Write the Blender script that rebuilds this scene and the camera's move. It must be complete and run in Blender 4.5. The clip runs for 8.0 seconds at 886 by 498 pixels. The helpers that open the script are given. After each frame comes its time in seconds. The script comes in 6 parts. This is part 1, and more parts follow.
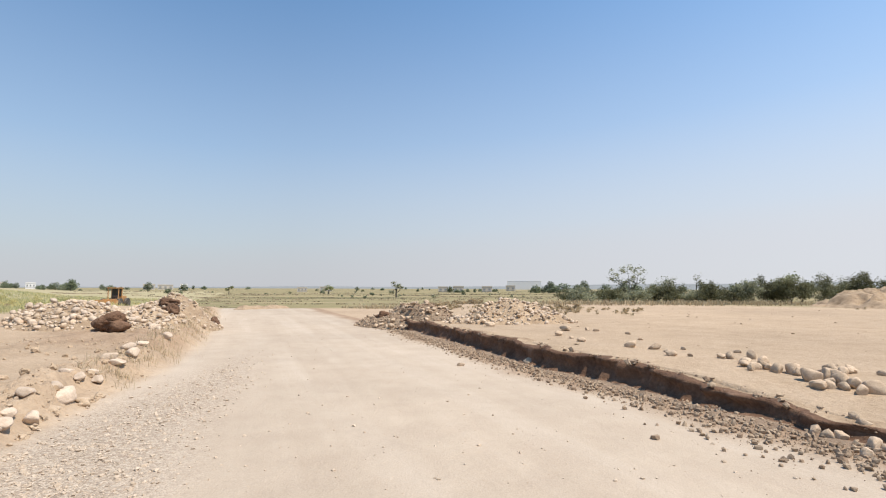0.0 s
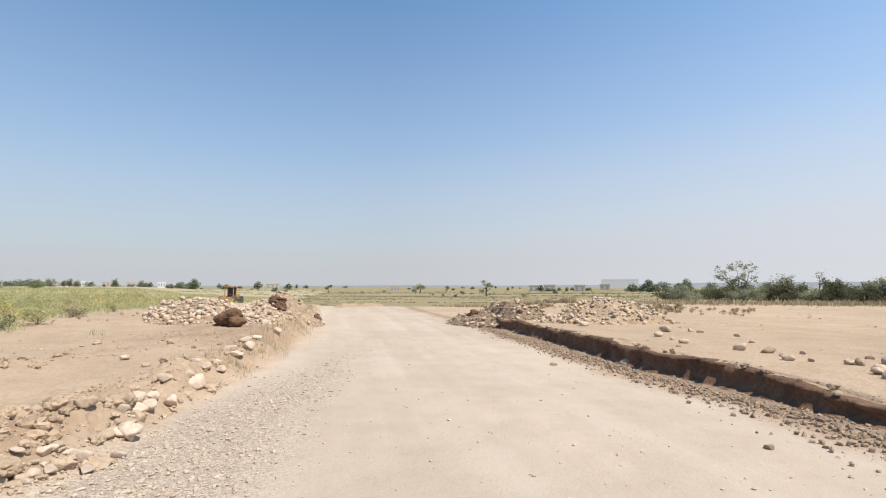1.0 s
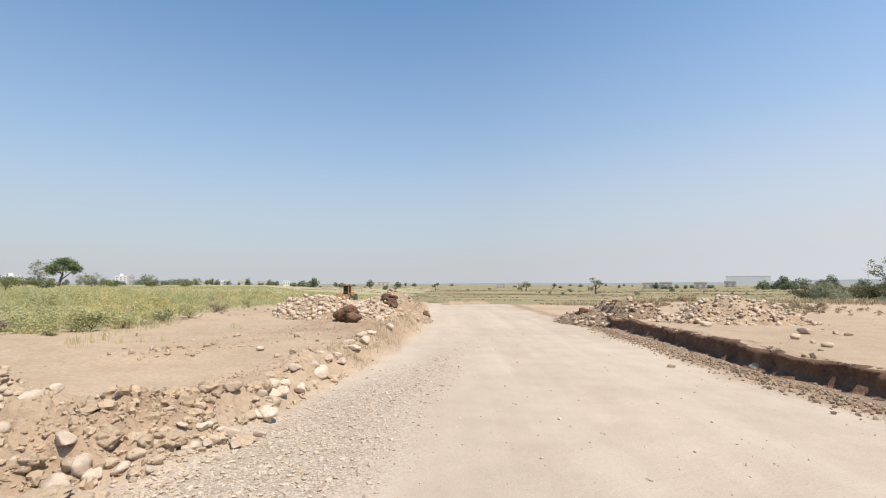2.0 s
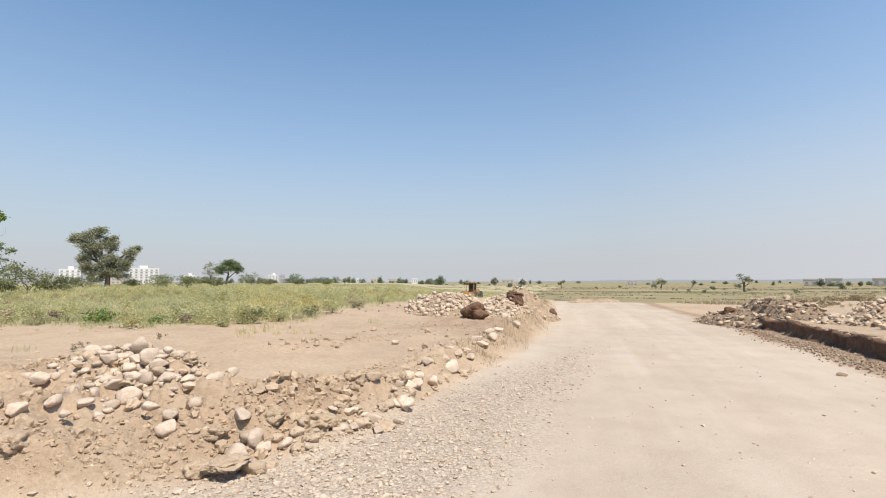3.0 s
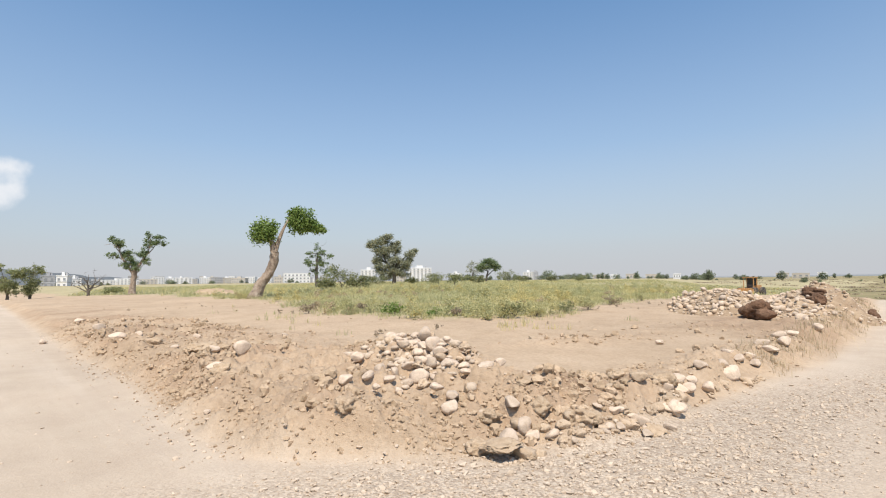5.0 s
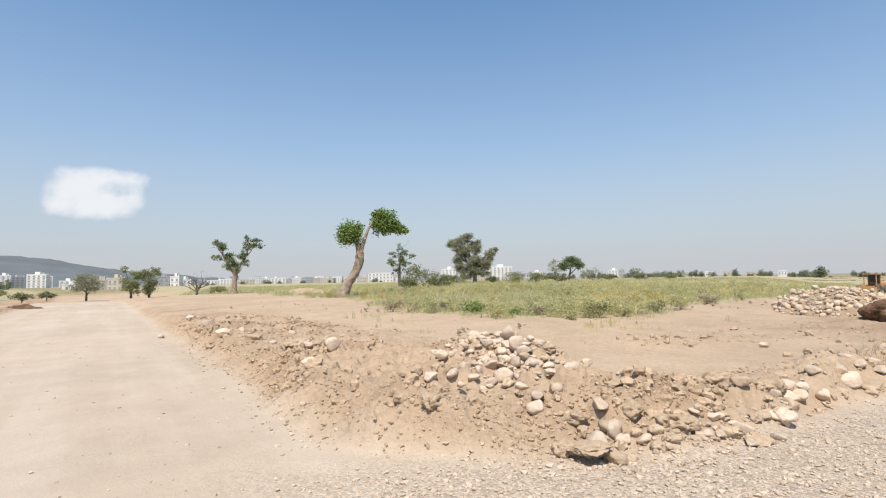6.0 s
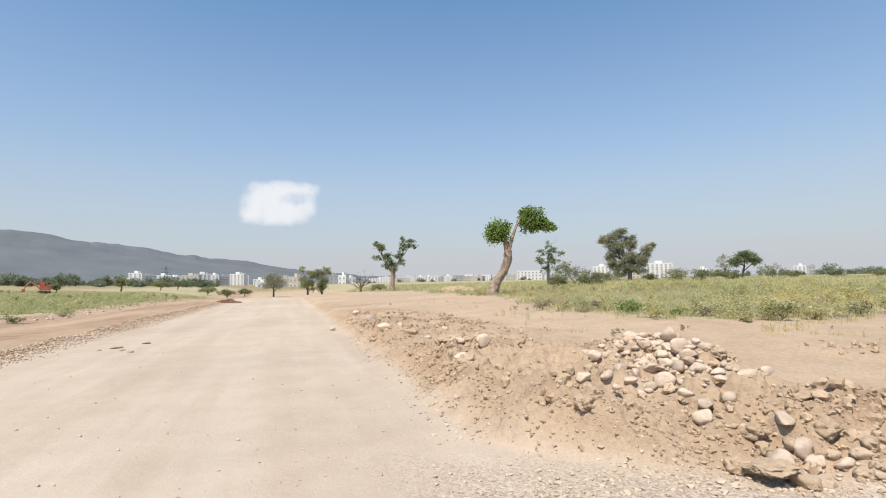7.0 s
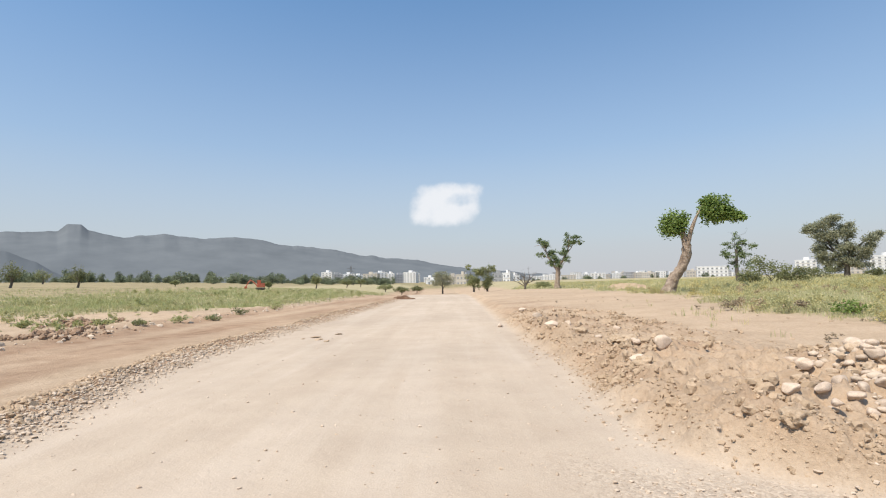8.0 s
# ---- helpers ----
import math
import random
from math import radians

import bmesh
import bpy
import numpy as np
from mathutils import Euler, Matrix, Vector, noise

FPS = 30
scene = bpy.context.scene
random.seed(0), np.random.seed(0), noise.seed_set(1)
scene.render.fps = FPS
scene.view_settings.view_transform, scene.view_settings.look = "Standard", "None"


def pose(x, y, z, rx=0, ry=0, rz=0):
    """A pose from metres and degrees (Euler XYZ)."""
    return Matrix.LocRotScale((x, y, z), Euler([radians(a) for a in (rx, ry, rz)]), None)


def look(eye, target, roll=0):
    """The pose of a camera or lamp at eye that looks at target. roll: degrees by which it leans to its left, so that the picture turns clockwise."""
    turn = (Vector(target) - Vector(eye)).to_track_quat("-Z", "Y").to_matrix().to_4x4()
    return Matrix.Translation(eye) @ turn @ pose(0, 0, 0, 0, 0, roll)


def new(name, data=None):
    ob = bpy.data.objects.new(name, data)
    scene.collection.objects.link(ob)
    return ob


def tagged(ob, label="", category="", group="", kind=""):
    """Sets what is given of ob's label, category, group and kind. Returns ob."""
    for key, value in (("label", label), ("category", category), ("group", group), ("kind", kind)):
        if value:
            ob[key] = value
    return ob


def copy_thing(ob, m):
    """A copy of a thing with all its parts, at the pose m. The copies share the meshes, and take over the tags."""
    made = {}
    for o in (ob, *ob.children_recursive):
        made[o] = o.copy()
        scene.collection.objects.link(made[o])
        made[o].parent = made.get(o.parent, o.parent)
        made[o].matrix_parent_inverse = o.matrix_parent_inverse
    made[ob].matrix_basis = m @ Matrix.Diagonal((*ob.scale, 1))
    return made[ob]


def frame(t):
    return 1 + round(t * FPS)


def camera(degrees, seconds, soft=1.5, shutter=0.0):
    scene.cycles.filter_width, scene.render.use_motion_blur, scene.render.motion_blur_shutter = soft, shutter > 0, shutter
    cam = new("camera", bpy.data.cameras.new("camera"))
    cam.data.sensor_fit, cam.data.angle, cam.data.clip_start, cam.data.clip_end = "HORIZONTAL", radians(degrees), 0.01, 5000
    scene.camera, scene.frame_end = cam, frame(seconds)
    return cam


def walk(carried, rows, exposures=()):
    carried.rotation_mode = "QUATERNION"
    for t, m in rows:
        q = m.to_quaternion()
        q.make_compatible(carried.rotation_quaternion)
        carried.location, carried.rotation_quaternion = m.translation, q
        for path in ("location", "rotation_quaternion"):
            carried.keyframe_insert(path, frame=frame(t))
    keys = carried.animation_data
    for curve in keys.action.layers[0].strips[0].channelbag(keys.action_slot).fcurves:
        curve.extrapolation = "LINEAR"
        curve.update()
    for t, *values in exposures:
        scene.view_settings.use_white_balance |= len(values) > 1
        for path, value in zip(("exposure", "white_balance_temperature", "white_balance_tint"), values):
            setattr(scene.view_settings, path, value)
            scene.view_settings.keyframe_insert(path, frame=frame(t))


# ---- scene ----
# ---- camera: held by hand, turning to the left on the spot ----
EYE_HEIGHT = 1.70
# seconds, x, y, yaw, pitch, roll
PATH = [
    (0.0, 0.03, 0.34, -0.88, 4.46, -0.18), (0.5, 0.01, 0.27, 4.02, 4.36, -0.14), (1.0, 0.01, 0.23, 9.17, 4.29, -0.16),
    (1.2, 0.01, 0.21, 11.25, 4.24, -0.13), (2.3, 0.01, 0.10, 25.15, 3.95, 0.00), (2.5, 0.01, 0.08, 28.06, 3.90, 0.03),
    (3.0, 0.02, 0.02, 34.83, 3.76, 0.12), (3.5, 0.00, 0.00, 41.12, 3.66, 0.25), (4.0, -0.01, -0.02, 48.50, 3.58, 0.37),
    (4.5, -0.01, -0.05, 56.10, 3.53, 0.47), (4.7, 0.00, -0.06, 58.90, 3.53, 0.53), (5.8, 0.02, -0.09, 70.05, 3.52, 0.86),
    (6.0, 0.02, -0.10, 71.65, 3.53, 0.90), (6.5, 0.04, -0.10, 79.30, 3.58, 0.98), (7.0, 0.05, -0.11, 88.20, 3.58, 1.00),
    (7.5, 0.07, -0.13, 96.70, 3.60, 1.06), (8.0, 0.07, -0.17, 106.45, 3.64, 1.18),
]
cam = camera(82.0, 8.0, soft=1.1)
walk(cam, [(t, pose(x, y, EYE_HEIGHT, 90 + p, r, yaw)) for t, x, y, yaw, p, r in PATH])

# ---- world and sun ----
SUN_EL, SUN_ROT = radians(62), radians(116)
world = bpy.data.worlds.new("sky")
scene.world = world
world.use_nodes = True
wn, wl = world.node_tree.nodes, world.node_tree.links
sky = wn.new("ShaderNodeTexSky")
sky.sky_type = "NISHITA"
sky.sun_disc = False
sky.sun_elevation, sky.sun_rotation = SUN_EL, SUN_ROT
sky.altitude, sky.air_density, sky.dust_density, sky.ozone_density = 300, 1.15, 0.6, 1.2
# milky haze all round, thinning out upwards
sky_up = wn.new("ShaderNodeSeparateXYZ")
wl.new(wn.new("ShaderNodeTexCoord").outputs["Generated"], sky_up.inputs[0])
haze = wn.new("ShaderNodeValToRGB")
haze.color_ramp.interpolation = "B_SPLINE"
for k, (p, c) in enumerate(((0.0, 0.97), (0.08, 0.90), (0.25, 0.42), (0.55, 0.0))):
    if k > 1:
        haze.color_ramp.elements.new(p)
    haze.color_ramp.elements[k].position, haze.color_ramp.elements[k].color = p, (c, c, c, 1)
# the haze stands higher on the sunny side
sunny = wn.new("ShaderNodeVectorMath")
sunny.operation = "DOT_PRODUCT"
sunny.inputs[1].default_value = (0.985, 0.17, 0)
wl.new(sky_up.inputs[0].links[0].from_socket, sunny.inputs[0])
sunny_up = wn.new("ShaderNodeMapRange")
sunny_up.inputs["From Min"].default_value, sunny_up.inputs["From Max"].default_value, sunny_up.inputs["To Max"].default_value = -0.25, 1.0, -0.09
wl.new(sunny.outputs["Value"], sunny_up.inputs[0])
haze_up = wn.new("ShaderNodeMath")
wl.new(sunny_up.outputs[0], haze_up.inputs[0])
wl.new(sky_up.outputs["Z"], haze_up.inputs[1])
wl.new(haze_up.outputs[0], haze.inputs[0])
# and the whole sky is brighter there
sunny_glow = wn.new("ShaderNodeMapRange")
sunny_glow.inputs["From Min"].default_value, sunny_glow.inputs["From Max"].default_value = -0.1, 1.0
sunny_glow.inputs["To Min"].default_value, sunny_glow.inputs["To Max"].default_value = 0.126, 0.165
wl.new(sunny.outputs["Value"], sunny_glow.inputs[0])
wl.new(sunny_glow.outputs[0], wn["Background"].inputs["Strength"])
milky = wn.new("ShaderNodeMix")
milky.data_type = "RGBA"
milky.inputs[7].default_value = (3.52, 3.55, 3.80, 1)
wl.new(haze.outputs[0], milky.inputs[0])
clear = wn.new("ShaderNodeMix")
clear.data_type, clear.blend_type = "RGBA", "MULTIPLY"
clear.inputs[0].default_value = 1.0
clear.inputs[7].default_value = (0.545, 0.87, 1.035, 1)
wl.new(sky.outputs[0], clear.inputs[6])
wl.new(clear.outputs[2], milky.inputs[6])


# one small fair-weather cloud in the sky, seen by its bearing and height
def sky_math(op, a, b=0.0, c=0.0):
    m = wn.new("ShaderNodeMath")
    m.operation = op
    for sock, v in zip(m.inputs, (a, b, c)):
        if isinstance(v, (int, float)):
            sock.default_value = v
        else:
            wl.new(v, sock)
    return m.outputs[0]


def sky_dot(vec):
    m = wn.new("ShaderNodeVectorMath")
    m.operation = "DOT_PRODUCT"
    wl.new(sky_way, m.inputs[0])
    m.inputs[1].default_value = vec
    return m.outputs["Value"]


sky_way = sky_up.inputs[0].links[0].from_socket
c_az, c_el = radians(106.0), radians(8.6)
c_mid = Vector((-math.sin(c_az) * math.cos(c_el), math.cos(c_az) * math.cos(c_el), math.sin(c_el)))
c_right = Vector((math.cos(c_az), math.sin(c_az), 0))
c_depth = sky_dot(c_mid)
c_safe = sky_math("MAXIMUM", c_depth, 0.2)
c_v = sky_math("DIVIDE", sky_dot(c_right.cross(c_mid)), c_safe)
c_u = sky_math("SUBTRACT", sky_math("DIVIDE", sky_dot(c_right), c_safe), sky_math("MULTIPLY", c_v, 0.25))
puff = wn.new("ShaderNodeTexNoise")
puff.inputs["Scale"].default_value, puff.inputs["Detail"].default_value, puff.inputs["Roughness"].default_value = 34, 7, 0.55
wl.new(sky_way, puff.inputs["Vector"])
wisp = sky_math("SUBTRACT", puff.outputs["Fac"], 0.5)
c_far = sky_math("ADD", sky_math("POWER", sky_math("ABSOLUTE", sky_math("DIVIDE", c_u, 0.066)), 4), sky_math("POWER", sky_math("ABSOLUTE", sky_math("DIVIDE", c_v, 0.041)), 4))
c_hole = sky_math("ADD", sky_math("POWER", sky_math("DIVIDE", sky_math("SUBTRACT", c_u, 0.028), 0.034), 2), sky_math("POWER", sky_math("DIVIDE", sky_math("SUBTRACT", c_v, 0.010), 0.016), 2))
c_mask = sky_math("SUBTRACT", sky_math("MULTIPLY_ADD", wisp, 2.0, 1.0), c_far)
c_mask = sky_math("SUBTRACT", c_mask, sky_math("MULTIPLY", sky_math("MAXIMUM", sky_math("SUBTRACT", 1.0, c_hole), 0.0), 0.75))
c_soft = wn.new("ShaderNodeMapRange")
c_soft.interpolation_type = "SMOOTHSTEP"
c_soft.inputs["From Min"].default_value, c_soft.inputs["From Max"].default_value, c_soft.inputs["To Max"].default_value = -0.55, 1.05, 0.92
wl.new(c_mask, c_soft.inputs[0])
c_in = sky_math("MULTIPLY", c_soft.outputs[0], sky_math("GREATER_THAN", c_depth, 0.9))
clouded = wn.new("ShaderNodeMix")
clouded.data_type = "RGBA"
clouded.inputs[7].default_value = (5.5, 5.6, 5.8, 1)
wl.new(c_in, clouded.inputs[0])
wl.new(milky.outputs[2], clouded.inputs[6])
wl.new(clouded.outputs[2], wn["Background"].inputs["Color"])
sun_data = bpy.data.lights.new("sun", "SUN")
sun_data.energy, sun_data.angle, sun_data.color = 4.5, radians(0.53), (1.0, 0.905, 0.775)
sun = new("sun", sun_data)
sun_dir = Vector((math.sin(SUN_ROT) * math.cos(SUN_EL), math.cos(SUN_ROT) * math.cos(SUN_EL), math.sin(SUN_EL)))
sun.matrix_world = look((0, 0, 60), Vector((0, 0, 60)) - sun_dir)
scene.view_settings.exposure = 0.35


# ---- materials ----
def nodes_of(name):
    m = bpy.data.materials.new(name)
    m.use_nodes = True
    nt = m.node_tree
    return m, nt.nodes, nt.links, nt.nodes["Principled BSDF"]


def noise_node(n, l, vec, scale, detail=6.0, rough=0.6):
    t = n.new("ShaderNodeTexNoise")
    t.inputs["Scale"].default_value, t.inputs["Detail"].default_value, t.inputs["Roughness"].default_value = scale, detail, rough
    if vec is not None:
        l.new(vec, t.inputs["Vector"])
    return t.outputs["Fac"]


def ramp_node(n, l, fac, stops):
    r = n.new("ShaderNodeValToRGB")
    e = r.color_ramp.elements
    while len(e) < len(stops):
        e.new(0.5)
    for k, (p, c) in enumerate(stops):
        e[k].position, e[k].color = p, (*c, 1)
    l.new(fac, r.inputs[0])
    return r.outputs[0]


def mix_node(n, l, fac, a, b, mode="MIX"):
    m = n.new("ShaderNodeMix")
    m.data_type, m.blend_type = "RGBA", mode
    for sock, v in ((m.inputs[0], fac), (m.inputs[6], a), (m.inputs[7], b)):
        if isinstance(v, (int, float)):
            sock.default_value = v
        elif isinstance(v, tuple):
            sock.default_value = (*v, 1)
        else:
            l.new(v, sock)
    return m.outputs[2]


def calc(n, l, op, a, b=0.0):
    m = n.new("ShaderNodeMath")
    m.operation = op
    for sock, v in zip(m.inputs, (a, b)):
        if isinstance(v, (int, float)):
            sock.default_value = v
        else:
            l.new(v, sock)
    return m.outputs[0]


def bump_node(n, l, height, strength, distance, prior=None):
    b = n.new("ShaderNodeBump")
    b.inputs["Strength"].default_value, b.inputs["Distance"].default_value = strength, distance
    l.new(height, b.inputs["Height"])
    if prior is not None:
        l.new(prior, b.inputs["Normal"])
    return b.outputs[0]


def rough_material(name, dark, mid, light, scale=3.0, fine=40.0, bump=0.4, depth=0.03, rough=0.9, vary=0.25, spec=0.2):
    """Earth, stone, bark: three tones at two scales, relief, and a tone of its own for each object."""
    m, n, l, b = nodes_of(name)
    v = n.new("ShaderNodeTexCoord").outputs["Object"]
    big, small = noise_node(n, l, v, scale), noise_node(n, l, v, fine, 4.0, 0.7)
    col = ramp_node(n, l, big, [(0.3, dark), (0.5, mid), (0.72, light)])
    col = mix_node(n, l, 0.35, col, ramp_node(n, l, small, [(0.35, dark), (0.65, light)]))
    info = n.new("ShaderNodeObjectInfo").outputs["Random"]
    hsv = n.new("ShaderNodeHueSaturation")
    l.new(col, hsv.inputs["Color"])
    l.new(calc(n, l, "MULTIPLY_ADD", info, vary * 2), hsv.inputs["Value"])
    hsv.inputs["Value"].links[0].from_node.inputs[2].default_value = 1.0 - vary
    l.new(hsv.outputs[0], b.inputs["Base Color"])
    b.inputs["Roughness"].default_value = rough
    b.inputs["Specular IOR Level"].default_value = spec
    l.new(bump_node(n, l, calc(n, l, "ADD", big, calc(n, l, "MULTIPLY", small, 0.4)), bump, depth), b.inputs["Normal"])
    return m


def leaf_material(name, dark, light, patch=None, scale=0.6, through_light=0.3, vary=0.0):
    """Leaves and grass: a tone per leaf and per clump, some light coming through."""
    m, n, l, b = nodes_of(name)
    v = n.new("ShaderNodeTexCoord").outputs["Object"]
    isl = n.new("ShaderNodeNewGeometry").outputs["Random Per Island"]
    clump = noise_node(n, l, v, scale, 3.0)
    fac = calc(n, l, "ADD", calc(n, l, "MULTIPLY", isl, 0.55), calc(n, l, "MULTIPLY", clump, 0.5))
    col = ramp_node(n, l, fac, [(0.2, dark), (0.8, light)])
    if patch:
        where = ramp_node(n, l, noise_node(n, l, v, 0.22, 3.0), [(0.47, (0, 0, 0)), (0.62, (1, 1, 1))])
        col = mix_node(n, l, calc(n, l, "MULTIPLY", where, isl), col, patch)
    if vary:
        hsv = n.new("ShaderNodeHueSaturation")
        l.new(col, hsv.inputs["Color"])
        info = n.new("ShaderNodeObjectInfo").outputs["Random"]
        l.new(calc(n, l, "ADD", calc(n, l, "MULTIPLY", info, 2 * vary), 1 - vary), hsv.inputs["Value"])
        col = hsv.outputs[0]
    l.new(col, b.inputs["Base Color"])
    b.inputs["Roughness"].default_value = 0.6
    b.inputs["Specular IOR Level"].default_value = 0.25
    tr = n.new("ShaderNodeBsdfTranslucent")
    l.new(col, tr.inputs["Color"])
    mx = n.new("ShaderNodeMixShader")
    mx.inputs[0].default_value = through_light
    l.new(b.outputs[0], mx.inputs[1])
    l.new(tr.outputs[0], mx.inputs[2])
    l.new(mx.outputs[0], n["Material Output"].inputs["Surface"])
    return m


def plain_material(name, colour, rough=0.6, metal=0.0, dirt=0.25, scale=2.0):
    m, n, l, b = nodes_of(name)
    v = n.new("ShaderNodeTexCoord").outputs["Object"]
    f = noise_node(n, l, v, scale)
    dusty = tuple(c * (1 - dirt) + d * dirt for c, d in zip(colour, (0.35, 0.27, 0.19)))
    l.new(ramp_node(n, l, f, [(0.35, dusty), (0.6, colour)]), b.inputs["Base Color"])
    b.inputs["Roughness"].default_value, b.inputs["Metallic"].default_value = rough, metal
    l.new(bump_node(n, l, noise_node(n, l, v, scale * 12), 0.15, 0.02), b.inputs["Normal"])
    return m


def ground_material():
    m, n, l, b = nodes_of("ground_earth")
    v = n.new("ShaderNodeTexCoord").outputs["Object"]

    def zone(name):
        a = n.new("ShaderNodeAttribute")
        a.attribute_name = name
        s = n.new("ShaderNodeSeparateColor")
        l.new(a.outputs["Color"], s.inputs[0])
        return s.outputs

    za, zb = zone("zone_a"), zone("zone_b")
    big, mid, small = noise_node(n, l, v, 0.12, 5.0), noise_node(n, l, v, 1.3, 7.0, 0.65), noise_node(n, l, v, 14.0, 6.0, 0.7)
    grit = noise_node(n, l, v, 60.0, 3.0, 0.7)
    # bare sandy clay
    sand = ramp_node(n, l, mid, [(0.25, (0.36, 0.26, 0.17)), (0.5, (0.47, 0.35, 0.24)), (0.75, (0.53, 0.405, 0.29))])
    sand = mix_node(n, l, 0.4, sand, ramp_node(n, l, small, [(0.3, (0.27, 0.19, 0.12)), (0.6, (0.51, 0.385, 0.27))]))
    # compacted road dust with pale wheel tracks
    stretch = n.new("ShaderNodeMapping")
    stretch.vector_type = "TEXTURE"
    stretch.inputs["Rotation"].default_value = (0, 0, radians(20))
    stretch.inputs["Scale"].default_value = (1.0, 16.0, 1)
    l.new(v, stretch.inputs[0])
    stretch_b = n.new("ShaderNodeMapping")
    stretch_b.vector_type = "TEXTURE"
    stretch_b.inputs["Rotation"].default_value = (0, 0, radians(105))
    stretch_b.inputs["Scale"].default_value = (1.0, 16.0, 1)
    l.new(v, stretch_b.inputs[0])
    track_a, track_b = noise_node(n, l, stretch.outputs[0], 1.0, 4.0), noise_node(n, l, stretch_b.outputs[0], 1.0, 4.0)
    track = calc(n, l, "ADD", calc(n, l, "MULTIPLY", track_a, zb[2]), calc(n, l, "MULTIPLY", track_b, calc(n, l, "SUBTRACT", 1.0, zb[2])))
    road = ramp_node(n, l, mid, [(0.25, (0.425, 0.33, 0.245)), (0.55, (0.505, 0.405, 0.305)), (0.8, (0.555, 0.455, 0.35))])
    road = mix_node(n, l, 0.32, road, ramp_node(n, l, track, [(0.36, (0.40, 0.315, 0.235)), (0.5, (0.49, 0.40, 0.31)), (0.62, (0.59, 0.505, 0.415))]))
    road = mix_node(n, l, 0.22, road, ramp_node(n, l, grit, [(0.35, (0.28, 0.22, 0.165)), (0.65, (0.53, 0.45, 0.37))]))
    # crushed gravel
    vor = n.new("ShaderNodeTexVoronoi")
    vor.inputs["Scale"].default_value = 38.0
    l.new(v, vor.inputs["Vector"])
    sep = n.new("ShaderNodeSeparateColor")
    l.new(vor.outputs["Color"], sep.inputs[0])
    gravel = ramp_node(n, l, sep.outputs[0], [(0.0, (0.33, 0.255, 0.19)), (0.5, (0.45, 0.36, 0.275)), (1.0, (0.57, 0.47, 0.365))])
    # soil under grass
    turf = ramp_node(n, l, mid, [(0.3, (0.31, 0.27, 0.15)), (0.5, (0.39, 0.335, 0.20)), (0.75, (0.47, 0.385, 0.25))])
    # damp red-brown clay
    clay = ramp_node(n, l, mid, [(0.3, (0.20, 0.115, 0.07)), (0.55, (0.32, 0.205, 0.13)), (0.75, (0.42, 0.30, 0.20))])
    # dry terraced fields far out
    rows = n.new("ShaderNodeMapping")
    rows.inputs["Rotation"].default_value = (0, 0, radians(12))
    rows.inputs["Scale"].default_value = (0.006, 0.075, 1)
    l.new(v, rows.inputs[0])
    band = noise_node(n, l, rows.outputs[0], 1.0, 5.0, 0.65)
    plain = ramp_node(n, l, band, [(0.32, (0.12, 0.11, 0.055)), (0.40, (0.23, 0.20, 0.105)), (0.46, (0.37, 0.295, 0.17)), (0.50, (0.17, 0.15, 0.075)), (0.54, (0.33, 0.27, 0.15)), (0.61, (0.22, 0.195, 0.10)), (0.70, (0.39, 0.305, 0.185))])
    col = mix_node(n, l, zb[0], sand, clay)
    col = mix_node(n, l, zb[1], col, plain)
    col = mix_node(n, l, za[2], col, turf)
    col = mix_node(n, l, za[0], col, road)
    col = mix_node(n, l, za[1], col, gravel)
    shade = ramp_node(n, l, big, [(0.3, (0.86, 0.86, 0.86)), (0.7, (1.06, 1.06, 1.06))])
    col = mix_node(n, l, 1.0, col, shade, "MULTIPLY")
    l.new(col, b.inputs["Base Color"])
    b.inputs["Roughness"].default_value = 0.95
    b.inputs["Specular IOR Level"].default_value = 0.12
    soft = calc(n, l, "SUBTRACT", 1.0, calc(n, l, "MULTIPLY", za[0], 0.75))
    h = calc(n, l, "MULTIPLY", calc(n, l, "ADD", calc(n, l, "MULTIPLY", mid, 0.8), calc(n, l, "MULTIPLY", small, 0.45)), soft)
    h = calc(n, l, "ADD", h, calc(n, l, "MULTIPLY", grit, 0.05))
    nb = bump_node(n, l, h, 0.7, 0.14)
    nb = bump_node(n, l, calc(n, l, "MULTIPLY", calc(n, l, "SUBTRACT", 1.0, vor.outputs["Distance"]), za[1]), 0.6, 0.03, nb)
    l.new(nb, b.inputs["Normal"])
    return m


M_GROUND = ground_material()
M_STONE = rough_material("pale_boulder", (0.40, 0.305, 0.22), (0.545, 0.43, 0.33), (0.635, 0.52, 0.41), 2.2, 14, 0.6, 0.03, vary=0.14)
M_STONE_BROWN = rough_material("brown_fieldstone", (0.36, 0.26, 0.175), (0.51, 0.385, 0.27), (0.60, 0.47, 0.345), 2.6, 24, 0.5, 0.04, vary=0.2)
M_CLOD = rough_material("sandy_clod", (0.31, 0.22, 0.14), (0.46, 0.345, 0.235), (0.53, 0.405, 0.285), 4, 22, 0.8, 0.03, vary=0.08)
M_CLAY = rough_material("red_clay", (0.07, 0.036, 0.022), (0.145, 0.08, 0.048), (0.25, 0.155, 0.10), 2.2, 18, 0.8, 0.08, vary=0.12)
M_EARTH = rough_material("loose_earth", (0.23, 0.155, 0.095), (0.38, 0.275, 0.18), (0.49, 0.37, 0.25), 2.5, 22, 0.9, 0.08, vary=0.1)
M_BARK = rough_material("weathered_bark", (0.12, 0.08, 0.055), (0.36, 0.275, 0.205), (0.58, 0.475, 0.375), 3.6, 13, 1.0, 0.2, vary=0.08)
